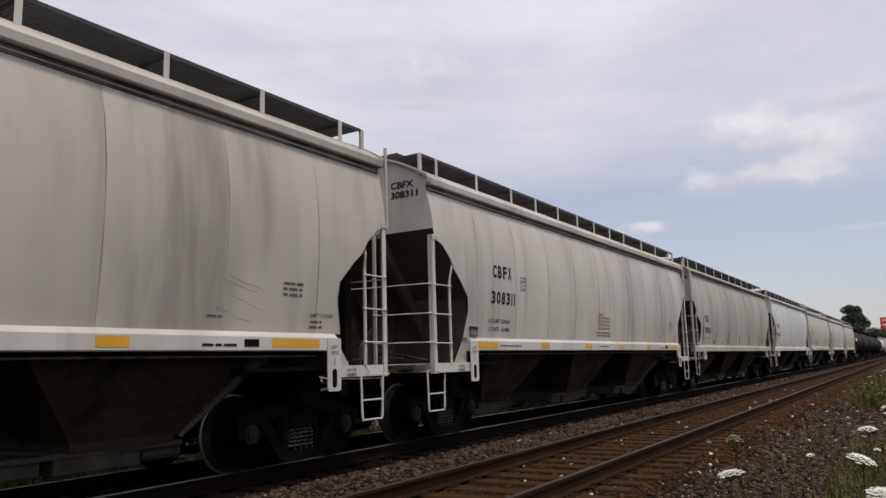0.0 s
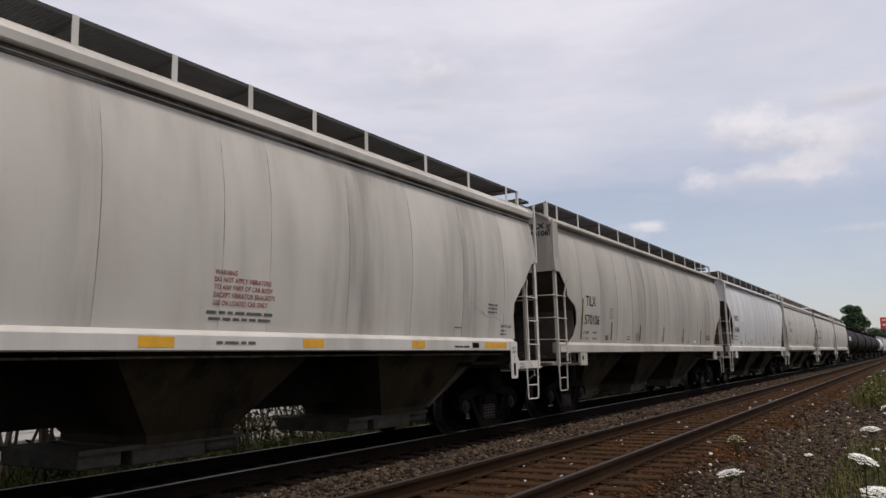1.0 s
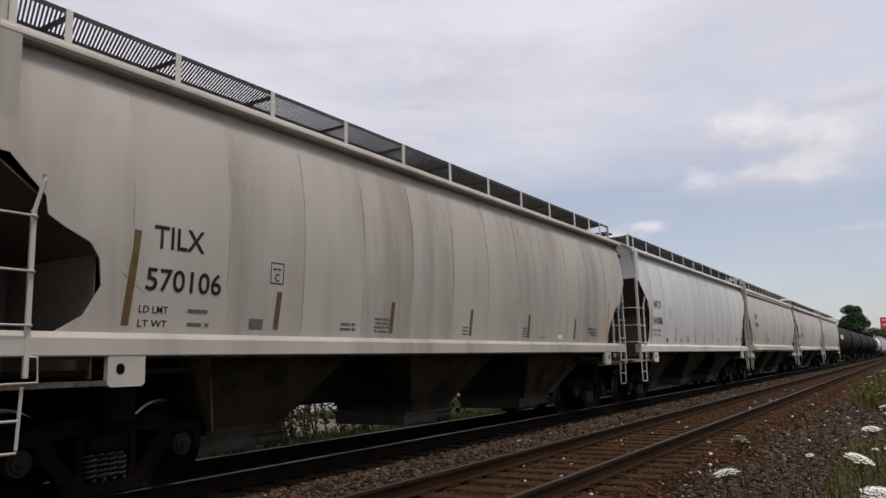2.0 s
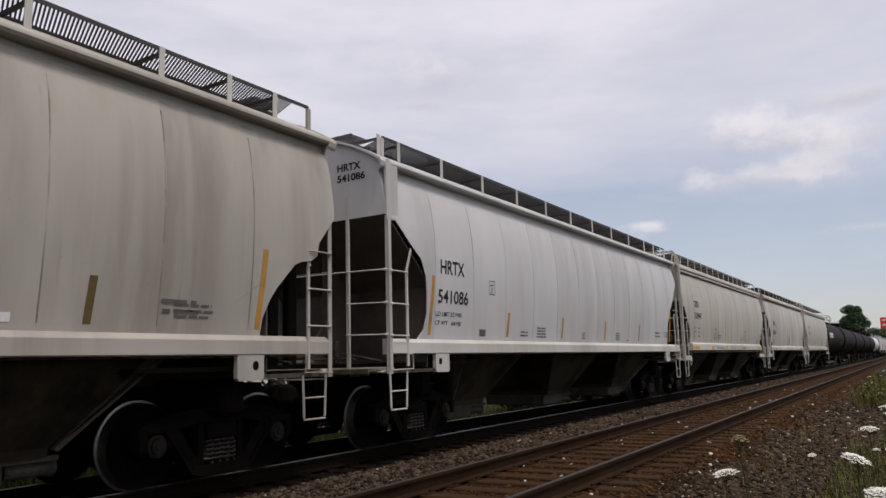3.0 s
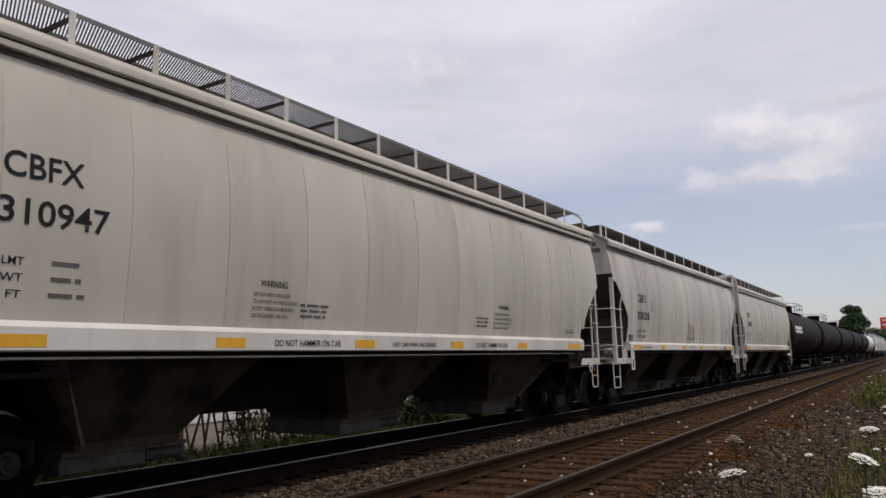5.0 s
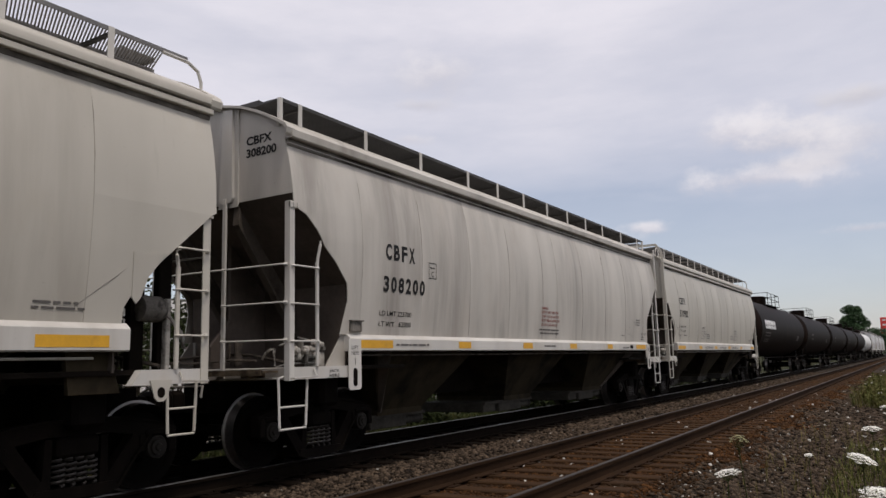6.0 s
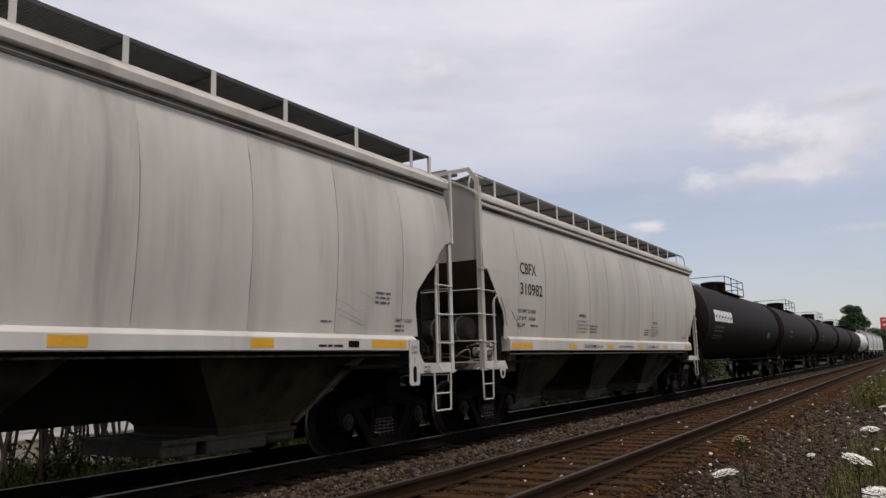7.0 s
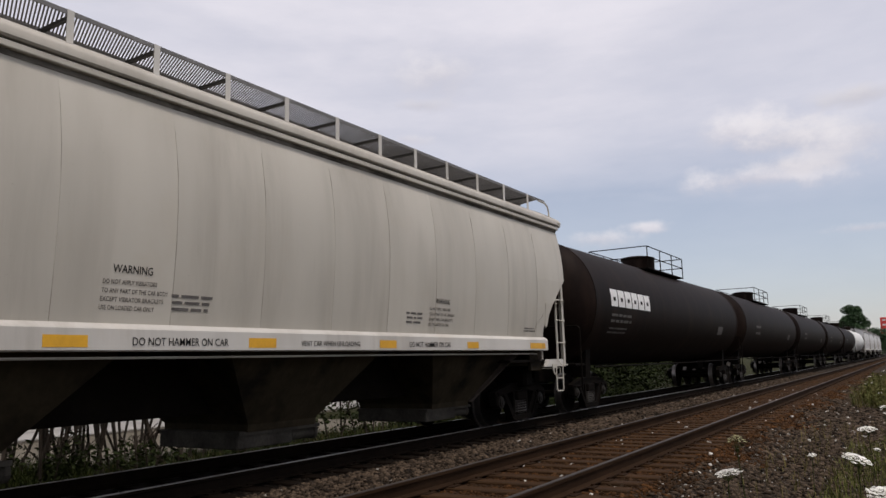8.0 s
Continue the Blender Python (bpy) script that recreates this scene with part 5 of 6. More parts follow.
def straight_hopper(label, L, S, mark, number, dx=0.0):
    car = hopper(label, L, S, (STRAIGHT_CUT, REAR_CUT), "tan", "straight", (-L + 1.06, L - 1.12), valves=True)
    common_marks(car, L, mark, number, (1.46, 2.19), (2.92, 3.15), (1.44, 2.46), (2.52, 2.75), (("LD LMT 223000" if number.endswith("2") else "LD LMT", 2.17), ("LT WT   63000" if number.endswith("2") else "LT WT", 2.03), ("CU FT", 1.89)), None)
    end_marks(car, L, mark, number, 0.0, 4.0)
    f = -L
    letters(car, "warning_heading", "WARNING", f + 4.43, f + 4.87, 2.185, 2.265, side_curve, INK, bold=0.01)
    for t, b, z in WARNING_LINES:
        letters(car, "warning_line", t, f + 4.32 + z * 0.06 - 0.11, f + b - 0.02, z, z + 0.045, side_curve, INK2, bold=0.012)
    bars(car, f + 5.10, f + 5.67, 1.84, 2.04, 3, side_curve, INK2, seed=41)
    letters(car, "warning_heading", "WARNING", f + 10.09 + dx, f + 10.53 + dx, 2.185, 2.265, side_curve, INK, bold=0.01)
    for t, b, z in WARNING_LINES:
        letters(car, "warning_line", t, f + 9.92 + dx + z * 0.06 - 0.11, f + b + 5.60 + dx, z, z + 0.045, side_curve, INK2, bold=0.012)
    bars(car, f + 9.30 + dx, f + 9.80 + dx, 1.84, 2.04, 3, side_curve, INK2, seed=43)
    bars(car, L - 1.95, L - 1.45, 1.80, 1.90, 2, side_curve, INK2, seed=44)
    for a, b in ((4.66, 5.85), (9.33 + dx / 2, 10.50 + dx / 2)):
        letters(car, "sill_lettering", "DO NOT HAMMER ON CAR", f + a, f + b, 1.495, 1.575, flat_sill, INK, bold=0.006)
    letters(car, "sill_lettering", "VENT CAR WHEN UNLOADING", f + 7.0, f + 8.15, 1.50, 1.565, flat_sill, INK, bold=0.006)
    sill_tape(car, L, ((1.04, 1.92), (3.78, 4.20), (6.15, 6.58), (8.60, 9.0), (11.04, 11.42), (13.48, 14.18)))
    # braced gussets by the cut-away corners
    for e in (1, -1):
        bm = bmesh.new()
        ring = [(e * (L - u), z) for u, z in ((0.62, 2.42), (1.0, 2.40), (0.98, 1.96), (0.93, 1.90), (0.88, 1.96), (0.82, 2.16))]
        a = [bm.verts.new((side_curve(z) + 0.012, w, z)) for w, z in ring]
        b = [bm.verts.new((side_curve(z) - 0.002, w, z)) for w, z in ring]
        bm.faces.new(a)
        for i in range(6):
            bm.faces.new((a[i], a[(i + 1) % 6], b[(i + 1) % 6], b[i]))
        part("corner_gusset", bm, PAINT["tan"], car)
    return car


# ---------- tank car ----------
def tank_car(label, mat, half=9.15, group="tank cars of the train", logo=False):
    car = empty("tank_car", label, "tank car", group)
    R, Z = 1.58, 2.67
    head = [(-half, 0.02), (-half + 0.03, 0.45), (-half + 0.12, 0.85), (-half + 0.28, 1.22), (-half + 0.47, 1.45), (-half + 0.66, R), (-half + 0.70, R), (-half + 0.75, R)]
    prof = head + [(y, R) for y in (-7, -5, -2.5, 0, 2.5, 5, 7)] + [(-y, r) for y, r in head[::-1]]
    shell = shared(("tank", mat.name), lambda: lathe_y(bmesh.new(), prof, 64, (0, 0, Z)), mat, "tank", car, smooth=True)
    for e in (1, -1):
        shared(("band", mat.name), lambda: lathe_y(bmesh.new(), [(-0.06, R + 0.001), (-0.05, R + 0.014), (0.05, R + 0.014), (0.06, R + 0.001)], 64, (0, 0, Z)), mat, "seam_band", car, smooth=True, m=pose(0, e * (half - 0.72), 0))
        shared("saddle", lambda: extrude_y(bmesh.new(), [(-1.0, 0.80), (1.0, 0.80), (1.05, 1.78), (0.7, 1.50), (0, 1.33), (-0.7, 1.50), (-1.05, 1.78)], -0.16, 0.16), BLACK, "saddle", car, m=pose(0, e * (half - 1.35), 0))
        shared("stub_sill", lambda: boxed(-0.22, 0.22, -1.6, 0.95, 0.72, 1.10, bevel=0.02), BLACK, "stub_sill", car, m=pose(0, e * (half - 0.85), 0, 0, 0, 0 if e > 0 else 180))
        shared("tank_platform", lambda: boxed(-1.42, 1.42, -0.45, 0.12, 1.10, 1.16, bevel=0.01), BLACK, "end_platform", car, m=pose(0, e * half, 0))
        rail = bmesh.new()
        y = e * (half + 0.10)
        tube(rail, [(1.42, y, 0.55), (1.42, y, 1.95), (1.36, y, 2.02), (-1.36, y, 2.02), (-1.42, y, 1.95), (-1.42, y, 0.55)], 0.02, 6)
        for z in (0.62, 0.92):
            tube(rail, [(1.42, y, z), (1.05, y, z), (1.05, y, 1.12)], 0.015, 6)
        part("end_handrail", rail, BLACK, car)

        def coupler():
            b = boxed(-0.08, 0.08, 0, 0.12, 0.78, 0.95, bevel=0.02)
            box(b, -0.17, 0.15, 0.08, 0.24, 0.72, 1.00, 0.05)
            return b
        shared("tank_coupler", coupler, BLACK, "coupler", car, m=pose(0, e * (half + 0.09), 0, 0, 0, 0 if e > 0 else 180))
        truck(car, e * (half - 1.35))
    # side runs
    for s in (1, -1):
        part("side_rail", tube(bmesh.new(), [(s * 1.50, -half + 0.5, 1.06), (s * 1.50, 0, 1.04), (s * 1.50, half - 0.5, 1.06)], 0.022, 6), BLACK, car)
    # manway platform
    y0, y1, x0, zt = -2.0, 2.3, 0.98, 4.80
    deck = boxed(-x0, x0, y0, y0 + 0.55, 4.07, 4.11)
    box(deck, -x0, x0, y1 - 0.55, y1, 4.07, 4.11)
    for s in (1, -1):
        box(deck, s * x0 - (0.36 if s > 0 else 0), s * x0 + (0.36 if s < 0 else 0), y0 + 0.55, y1 - 0.55, 4.07, 4.11)
        for y in (y0 + 0.3, y1 - 0.3):
            box(deck, s * 0.8 - 0.03, s * 0.8 + 0.03, y - 0.03, y + 0.03, 3.85, 4.08)
    part("manway_platform", deck, BLACK, car)
    rail = bmesh.new()
    for z in (zt, 4.46):
        tube(rail, [(x0, y0, z), (x0, y1, z), (-x0, y1, z), (-x0, y0, z), (x0, y0, z)], 0.018, 6)
    for x in (x0, -x0):
        for k in range(4):
            y = y0 + (y1 - y0) * k / 3
            tube(rail, [(x, y, 4.07), (x, y, zt)], 0.018, 6)
    part("platform_railing", rail, UNDER, car, "thin dark safety railing")
    dome = bmesh.new()
    lathe = []
    for z, r in ((4.05, 0.55), (4.62, 0.55), (4.66, 0.58), (4.70, 0.56), (4.74, 0.40), (4.76, 0.05)):
        lathe.append([dome.verts.new((r * math.cos(k * math.pi / 12), 0.15 + r * 1.25 * math.sin(k * math.pi / 12), z)) for k in range(24)])
    for a, b in zip(lathe, lathe[1:]):
        for k in range(24):
            dome.faces.new((a[k], a[(k + 1) % 24], b[(k + 1) % 24], b[k]))
    dome.faces.new(lathe[-1])
    dome.faces.new(lathe[0][::-1])
    part("manway_housing", dome, TANKM, car, smooth=True)
    part("bottom_outlet", lathe_y(bmesh.new(), [(-0.3, 0.05), (-0.28, 0.16), (0.28, 0.16), (0.3, 0.05)], 14, (0, 1.5, 1.22)), BLACK, car)

    def round_side(z):
        return math.sqrt(max(R * R - (z - Z) ** 2, 0.01)) + 0.004
    if logo:
        # the maker's mark as plain white blocks
        for k in range(6):
            y = -7.42 + k * 0.56
            bm = bmesh.new()
            for z0, z1, a, b in ((2.56, 3.00, 0.0, 0.50),):
                for i in range(3):
                    za, zb = z0 + (z1 - z0) * i / 3, z0 + (z1 - z0) * (i + 1) / 3
                    bm.faces.new([bm.verts.new((round_side(z) + 0.006, y + q, z)) for q, z in ((a, za), (b, za), (b, zb), (a, zb))])
            block = part("logo_block", bm, PALE, car, "plain white logo block")
            part("logo_notch", boxed(round_side(2.76) + 0.004, round_side(2.76) + 0.009, y + 0.17, y + 0.34, 2.70, 2.80), TANKM, block)
        bars(car, -7.4, -5.6, 2.12, 2.42, 2, lambda z: round_side(z) + 0.004, INK2, seed=61)
        bars(car, -7.4, -5.9, 1.86, 2.06, 2, lambda z: round_side(z) + 0.004, INK2, seed=62)
    else:
        bars(car, -6.0, -4.6, 2.45, 2.70, 1, lambda z: round_side(z) + 0.004, INK2, seed=63)
        bars(car, -6.0, -4.6, 2.15, 2.38, 1, lambda z: round_side(z) + 0.004, INK2, seed=64)
    patch(car, "stencil_plate", 4.9, 5.7, 2.05, 2.35, round_side, INK2, "pale stencil panel", lift=0.006)
    return car


# ---------- ground ----------
PROFILE = ((-900, -1.0), (-60, -1.0), (-26, -1.0), (-17, -1.0), (-14, -0.95), (-11.4, -0.78), (-10.0, -0.34), (-9.5, -0.225), (-9.25, -0.215), (-6.68, -0.215), (-6.45, -0.20), (-6.0, -0.185), (-5.6, -0.20), (-5.38, -0.215), (-2.80, -0.215), (-2.45, -0.26), (-1.5, -0.42), (-0.6, -0.52), (1.0, -0.58), (6, -0.65), (40, -0.8), (900, -0.8))


def ground_z(x):
    return np.interp(x, [p[0] for p in PROFILE], [p[1] for p in PROFILE])


def build_ground():
    xs = sorted({p[0] for p in PROFILE} | set(np.arange(-12, 4, 0.4).round(2).tolist()))
    ys = [-900, -300, -80, -20] + list(range(-10, 60, 2)) + [70, 90, 120, 160, 220, 300, 450, 700, 1200, 2500]
    rnd = np.random.RandomState(3)
    verts = [(x, y, float(ground_z(x)) + (float(rnd.uniform(-0.015, 0.015)) if -12 < x < 4 and not (-9.3 < x < -6.6 or -5.4 < x < -2.7) else 0)) for y in ys for x in xs]
    n = len(xs)
    faces = [(j * n + i, j * n + i + 1, (j + 1) * n + i + 1, (j + 1) * n + i) for j in range(len(ys) - 1) for i in range(n - 1)]
    me = bpy.data.meshes.new("ground")
    me.from_pydata(verts, [], faces)
    me.polygons.foreach_set("use_smooth", [True] * len(me.polygons))
    me.materials.append(GROUND)
    tagged(new("ground", me), "gravel trackside with weeds beyond the ballast", "ground", kind="structure")


def scatter(name, label, category, mat, count, xr, yfun, size, seed, lift=0.35, kind="stuff", zfun=ground_z, keep=None):
    """Broken stones as jittered icosahedra in one mesh."""
    rnd = np.random.RandomState(seed)
    g = (1 + 5 ** 0.5) / 2
    base = np.array([(-1, g, 0), (1, g, 0), (-1, -g, 0), (1, -g, 0), (0, -1, g), (0, 1, g), (0, -1, -g), (0, 1, -g), (g, 0, -1), (g, 0, 1), (-g, 0, -1), (-g, 0, 1)]) / 1.9
    tri = np.array([(0, 11, 5), (0, 5, 1), (0, 1, 7), (0, 7, 10), (0, 10, 11), (1, 5, 9), (5, 11, 4), (11, 10, 2), (10, 7, 6), (7, 1, 8), (3, 9, 4), (3, 4, 2), (3, 2, 6), (3, 6, 8), (3, 8, 9), (4, 9, 5), (2, 4, 11), (6, 2, 10), (8, 6, 7), (9, 8, 1)])
    x = rnd.uniform(*xr, count)
    y = yfun(rnd.rand(count))
    if keep is not None:
        k = keep(x, y)
        x, y = x[k], y[k]
    count = len(x)
    s = size[0] + (size[1] - size[0]) * rnd.rand(count) ** 2.6
    s = s * np.clip(0.6 + y / 18.0, 0.8, 1.6)
    v = base[None] * (1 + rnd.uniform(-0.45, 0.45, (count, 12, 1))) * s[:, None, None] * rnd.uniform((0.8, 0.7, 0.5), (1.3, 1.1, 0.85), (count, 3))[:, None, :]
    a = rnd.uniform(0, 6.3, count)
    c, q = np.cos(a)[:, None], np.sin(a)[:, None]
    v = np.stack([v[..., 0] * c - v[..., 1] * q, v[..., 0] * q + v[..., 1] * c, v[..., 2] + v[..., 0] * rnd.uniform(-0.4, 0.4, (count, 1))], -1)
    v += np.stack([x, y, zfun(x) + s * lift], -1)[:, None, :]
    f = (tri[None] + (np.arange(count) * 12)[:, None, None]).reshape(-1, 3)
    me = bpy.data.meshes.new(name)
    me.vertices.add(count * 12)
    me.vertices.foreach_set("co", v.astype(np.float32).ravel())
    me.loops.add(f.size)
    me.loops.foreach_set("vertex_index", f.astype(np.int32).ravel())
    me.polygons.add(len(f))
    me.polygons.foreach_set("loop_start", np.arange(0, f.size, 3, dtype=np.int32))
    me.update(calc_edges=True)
    me.materials.append(mat)
    return tagged(new(name, me), label, category, kind=kind)


def rail_mesh(y0, y1):
    head = [(0.036, -0.006), (0.036, -0.038), (0.010, -0.050), (0.009, -0.145), (0.070, -0.165), (0.070, -0.178)]
    return extrude_y(bmesh.new(), head + [(-x, z) for x, z in head[::-1]], y0, y1)


def track(label, x, ties_from, ties, top, side, wood):
    t = tagged(new("railway_track"), label, "railway track", kind="structure")
    t.location = (x, 0, 0)
    for s in (1, -1):
        r = shared(("rail", side.name), lambda: rail_mesh(-120, 1500), side, "rail", t, "rusty steel rail", m=pose(s * 0.7525, 0, 0))
        shared(("railhead", top.name), lambda: extrude_y(bmesh.new(), [(-0.026, -0.006), (0.026, -0.006), (0.022, 0.0), (-0.022, 0.0)], -120, 1500), top, "railhead", r, "worn running surface")
    rnd = random.Random(int(-x * 10))
    plates = bmesh.new()
    for k in range(ties):
        y = ties_from + 0.52 * k
        shared(("tie", wood.name), lambda: boxed(-1.30, 1.30, -0.115, 0.115, -0.40, -0.180, bevel=0.012), wood, "tie", t, m=pose(rnd.uniform(-0.05, 0.05), y + rnd.uniform(-0.03, 0.03), rnd.uniform(-0.008, 0.0), 0, 0, rnd.uniform(-1.2, 1.2)))
        for s in (1, -1):
            box(plates, s * 0.7525 - 0.15, s * 0.7525 + 0.15, y - 0.09, y + 0.09, -0.186, -0.172)
            for a, b in ((0.085, 0.05), (-0.085, -0.05)):
                box(plates, s * 0.7525 + a - 0.012, s * 0.7525 + a + 0.012, y + b - 0.012, y + b + 0.012, -0.18, -0.150)
    tagged(part("tie_plates", plates, side, t, "rusty tie plates and spikes"), kind="stuff")
    far = bmesh.new()
    for k in range(500):
        y = ties_from + 0.52 * (ties + k)
        box(far, -1.30, 1.30, y - 0.115, y + 0.115, -0.40, -0.18)
    tagged(part("far_ties", far, wood, t), kind="stuff")
    return t


# ---------- plants ----------
def blades(name, label, count, xr, yr, height, mat, seed, zfun=ground_z, width=0.008, category="weeds"):
    """Narrow bent blades in one mesh."""
    rnd = np.random.RandomState(seed)
    x, y = rnd.uniform(*xr, count), rnd.uniform(*yr, count)
    h = rnd.uniform(height[0], height[1], count)
    a, lean = rnd.uniform(0, 6.3, count), rnd.uniform(0.1, 0.6, count) * h
    w = width * rnd.uniform(0.6, 1.5, count)
    z = zfun(x) - 0.02
    ca, sa = np.cos(a), np.sin(a)
    pts = []
    for t, ww in ((0, 1.0), (0.55, 0.8), (1.0, 0.08)):
        cx, cy, cz = x + ca * lean * t * t, y + sa * lean * t * t, z + h * t * (1 - 0.15 * t)
        pts += [np.stack([cx - sa * w * ww, cy + ca * w * ww, cz], -1), np.stack([cx + sa * w * ww, cy - ca * w * ww, cz], -1)]
    v = np.stack(pts, 1)
    f = (np.array([(0, 1, 3, 2), (2, 3, 5, 4)])[None] + (np.arange(count) * 6)[:, None, None]).reshape(-1, 4)
    me = bpy.data.meshes.new(name)
    me.from_pydata(v.reshape(-1, 3).tolist(), [], f.tolist())
    me.materials.append(mat)
    return tagged(new(name, me), label, category, kind="stuff")


def leaf_cloud(bm, centre, radii, count, size, rnd):
    """Small folded leaves filling an uneven lump."""
    for _ in range(count):
        while True:
            p = Vector((rnd.uniform(-1, 1), rnd.uniform(-1, 1), rnd.uniform(-1, 1)))
            if 0.25 < p.length < 1:
                break
        c = Vector(centre) + Vector((p.x * radii[0], p.y * radii[1], p.z * radii[2]))
        u = Vector((rnd.uniform(-1, 1), rnd.uniform(-1, 1), rnd.uniform(-0.6, 0.6))).normalized()
        w = u.cross(Vector((rnd.uniform(-1, 1), rnd.uniform(-1, 1), rnd.uniform(-1, 1)))).normalized()
        s = size * rnd.uniform(0.6, 1.4)
        n = u.cross(w) * s * 0.15
        a, b, d, e = c - u * s, c + w * s * 0.45 + n, c + u * s, c - w * s * 0.45 + n
        va, vb, vd, ve = [bm.verts.new(q) for q in (a, b, d, e)]
        bm.faces.new((va, vb, vd))
        bm.faces.new((va, vd, ve))


def shrub(label, x, y, size, leaves, seed, leaf=0.06, bare=False):
    rnd = random.Random(seed)
    z = float(ground_z(x))
    sh = empty("shrub", label, "shrub", "shrubs behind the train")
    sh.location = (x, y, z)
    stems = bmesh.new()
    tips = []
    for k in range(9 if bare else 6):
        a, lean = rnd.uniform(0, 6.3), rnd.uniform(0.1, 0.55) * size
        p0 = (rnd.uniform(-0.3, 0.3) * size, rnd.uniform(-0.3, 0.3) * size, -0.05)
        p1 = (p0[0] + math.cos(a) * lean * 0.4, p0[1] + math.sin(a) * lean * 0.4, size * 0.5)
        p2 = (p0[0] + math.cos(a) * lean, p0[1] + math.sin(a) * lean, size * rnd.uniform(0.9, 1.3))
        tube(stems, [p0, p1, p2], 0.018 * size ** 0.5, 5)
        tips.append(p2)
        for j in range(3):
            b = rnd.uniform(0, 6.3)
            t = rnd.uniform(0.3, 0.9)
            q = [p1[i] + (p2[i] - p1[i]) * t for i in range(3)]
            e = (q[0] + math.cos(b) * 0.35 * size, q[1] + math.sin(b) * 0.35 * size, q[2] + 0.3 * size)
            tube(stems, [q, e], 0.009 * size ** 0.5, 4)
            tips.append(e)
    part("branchwork", stems, BARK, sh)
    crown = bmesh.new()
    for p in tips:
        leaf_cloud(crown, (p[0], p[1], p[2] * (0.9 if bare else rnd.uniform(0.2, 0.85))), (0.35 * size, 0.35 * size, 0.32 * size), max(4, leaves // len(tips)), leaf, rnd)
    part("foliage", crown, SHRUBLEAF, sh)
    return sh


def tree(label, x, y, height, width, leaves, seed):
    rnd = random.Random(seed)
    z = float(ground_z(x))
    tr = empty("tree", label, "tree", "trees in the distance")
    tr.location = (x, y, z)
    wood, crown = bmesh.new(), bmesh.new()
    pts = [(0, 0, -0.2), (0.1, 0.05, height * 0.35), (-0.1, 0.1, height * 0.8)]
    tube(wood, pts[:2], width * 0.035, 8)
    tube(wood, pts[1:], width * 0.02, 6)
    for k in range(46):
        h = height * rnd.uniform(0.16, 0.90)
        a, r = rnd.uniform(0, 6.3), width * 0.42 * rnd.uniform(0.05, 1.0) ** 0.6 * math.sqrt(max(0.1, 1 - ((h / height - 0.45) / 0.56) ** 2))
        c = (math.cos(a) * r, math.sin(a) * r, h)
        tube(wood, [(0, 0, h * 0.7), c], width * 0.008, 4)
        s = width * rnd.uniform(0.12, 0.22)
        leaf_cloud(crown, c, (s, s, s * 0.8), leaves // 46, width * 0.024, rnd)
    part("trunk", wood, BARK, tr)
    part("crown", crown, TREELEAF, tr)
    return tr


PLANTS = []


def umbel_plant(label, head, ground, width, tilt, seed, bud=False):
    """Wild carrot: a thin stem, rays, and a flat head of many tiny florets."""
    rnd = random.Random(seed)
    p = empty("wild_carrot", label, "wildflower", "wild carrots by the track")
    base = Vector((head[0] + rnd.uniform(-0.08, 0.08), head[1] + rnd.uniform(-0.05, 0.1), ground))
    p.location = base
    top = Vector(head) - base
    stem = bmesh.new()
    mid = top * 0.5 + Vector((rnd.uniform(-0.04, 0.04), rnd.uniform(-0.04, 0.04), 0))
    hub = top - Vector((0, 0, width * 0.45))
    tube(stem, [(0, 0, -0.03), mid, hub], 0.0019, 6)
    up = Vector((math.sin(radians(tilt[0])), math.sin(radians(tilt[1])), 1)).normalized()
    q = up.to_track_quat("Z", "Y")
    florets = bmesh.new()
    n = 26 if not bud else 18
    for k in range(n):
        r = math.sqrt((k + 0.5) / n) * width / 2
        a = k * 2.39996
        c = Vector((r * math.cos(a), r * math.sin(a), -0.6 * r * r / width if not bud else width * 0.6 - 1.6 * r * r / width))
        tip = top + q @ c
        tube(stem, [hub, tip], 0.0005, 4)
        m = 16 if not bud else 8
        for j in range(m):
            rr = math.sqrt((j + 0.5) / m) * width * 0.11
            b = j * 2.39996 + k
            o = tip + q @ Vector((rr * math.cos(b), rr * math.sin(b), rnd.uniform(0, 0.003)))
            s = width * (0.06 if bud else 0.026) * rnd.uniform(0.7, 1.4)
            vs = [florets.verts.new(o + q @ Vector((s * math.cos(t + b), s * math.sin(t + b), rnd.uniform(-0.15, 0.15) * s))) for t in (0, 1.257, 2.513, 3.77, 5.03)]
            florets.faces.new(vs)
    leaves = bmesh.new()
    for k in range(5):
        h = rnd.uniform(0.1, 0.6)
        o = Vector((0, 0, 0)).lerp(mid, h * 2) if h < 0.5 else mid.lerp(hub, h * 2 - 1)
        leaf_cloud(leaves, o + Vector((rnd.uniform(-0.07, 0.07), rnd.uniform(-0.07, 0.07), 0)), (0.07, 0.07, 0.04), 14, 0.014, rnd)
    part("stem", stem, LEAF, p)
    part("leaf_tuft", leaves, LEAF, p)
    part("flower_head", florets, BUD if bud else PETAL, p, "closed green flower head" if bud else "flat white flower head")
    PLANTS.append((p, base, seed))
    return p


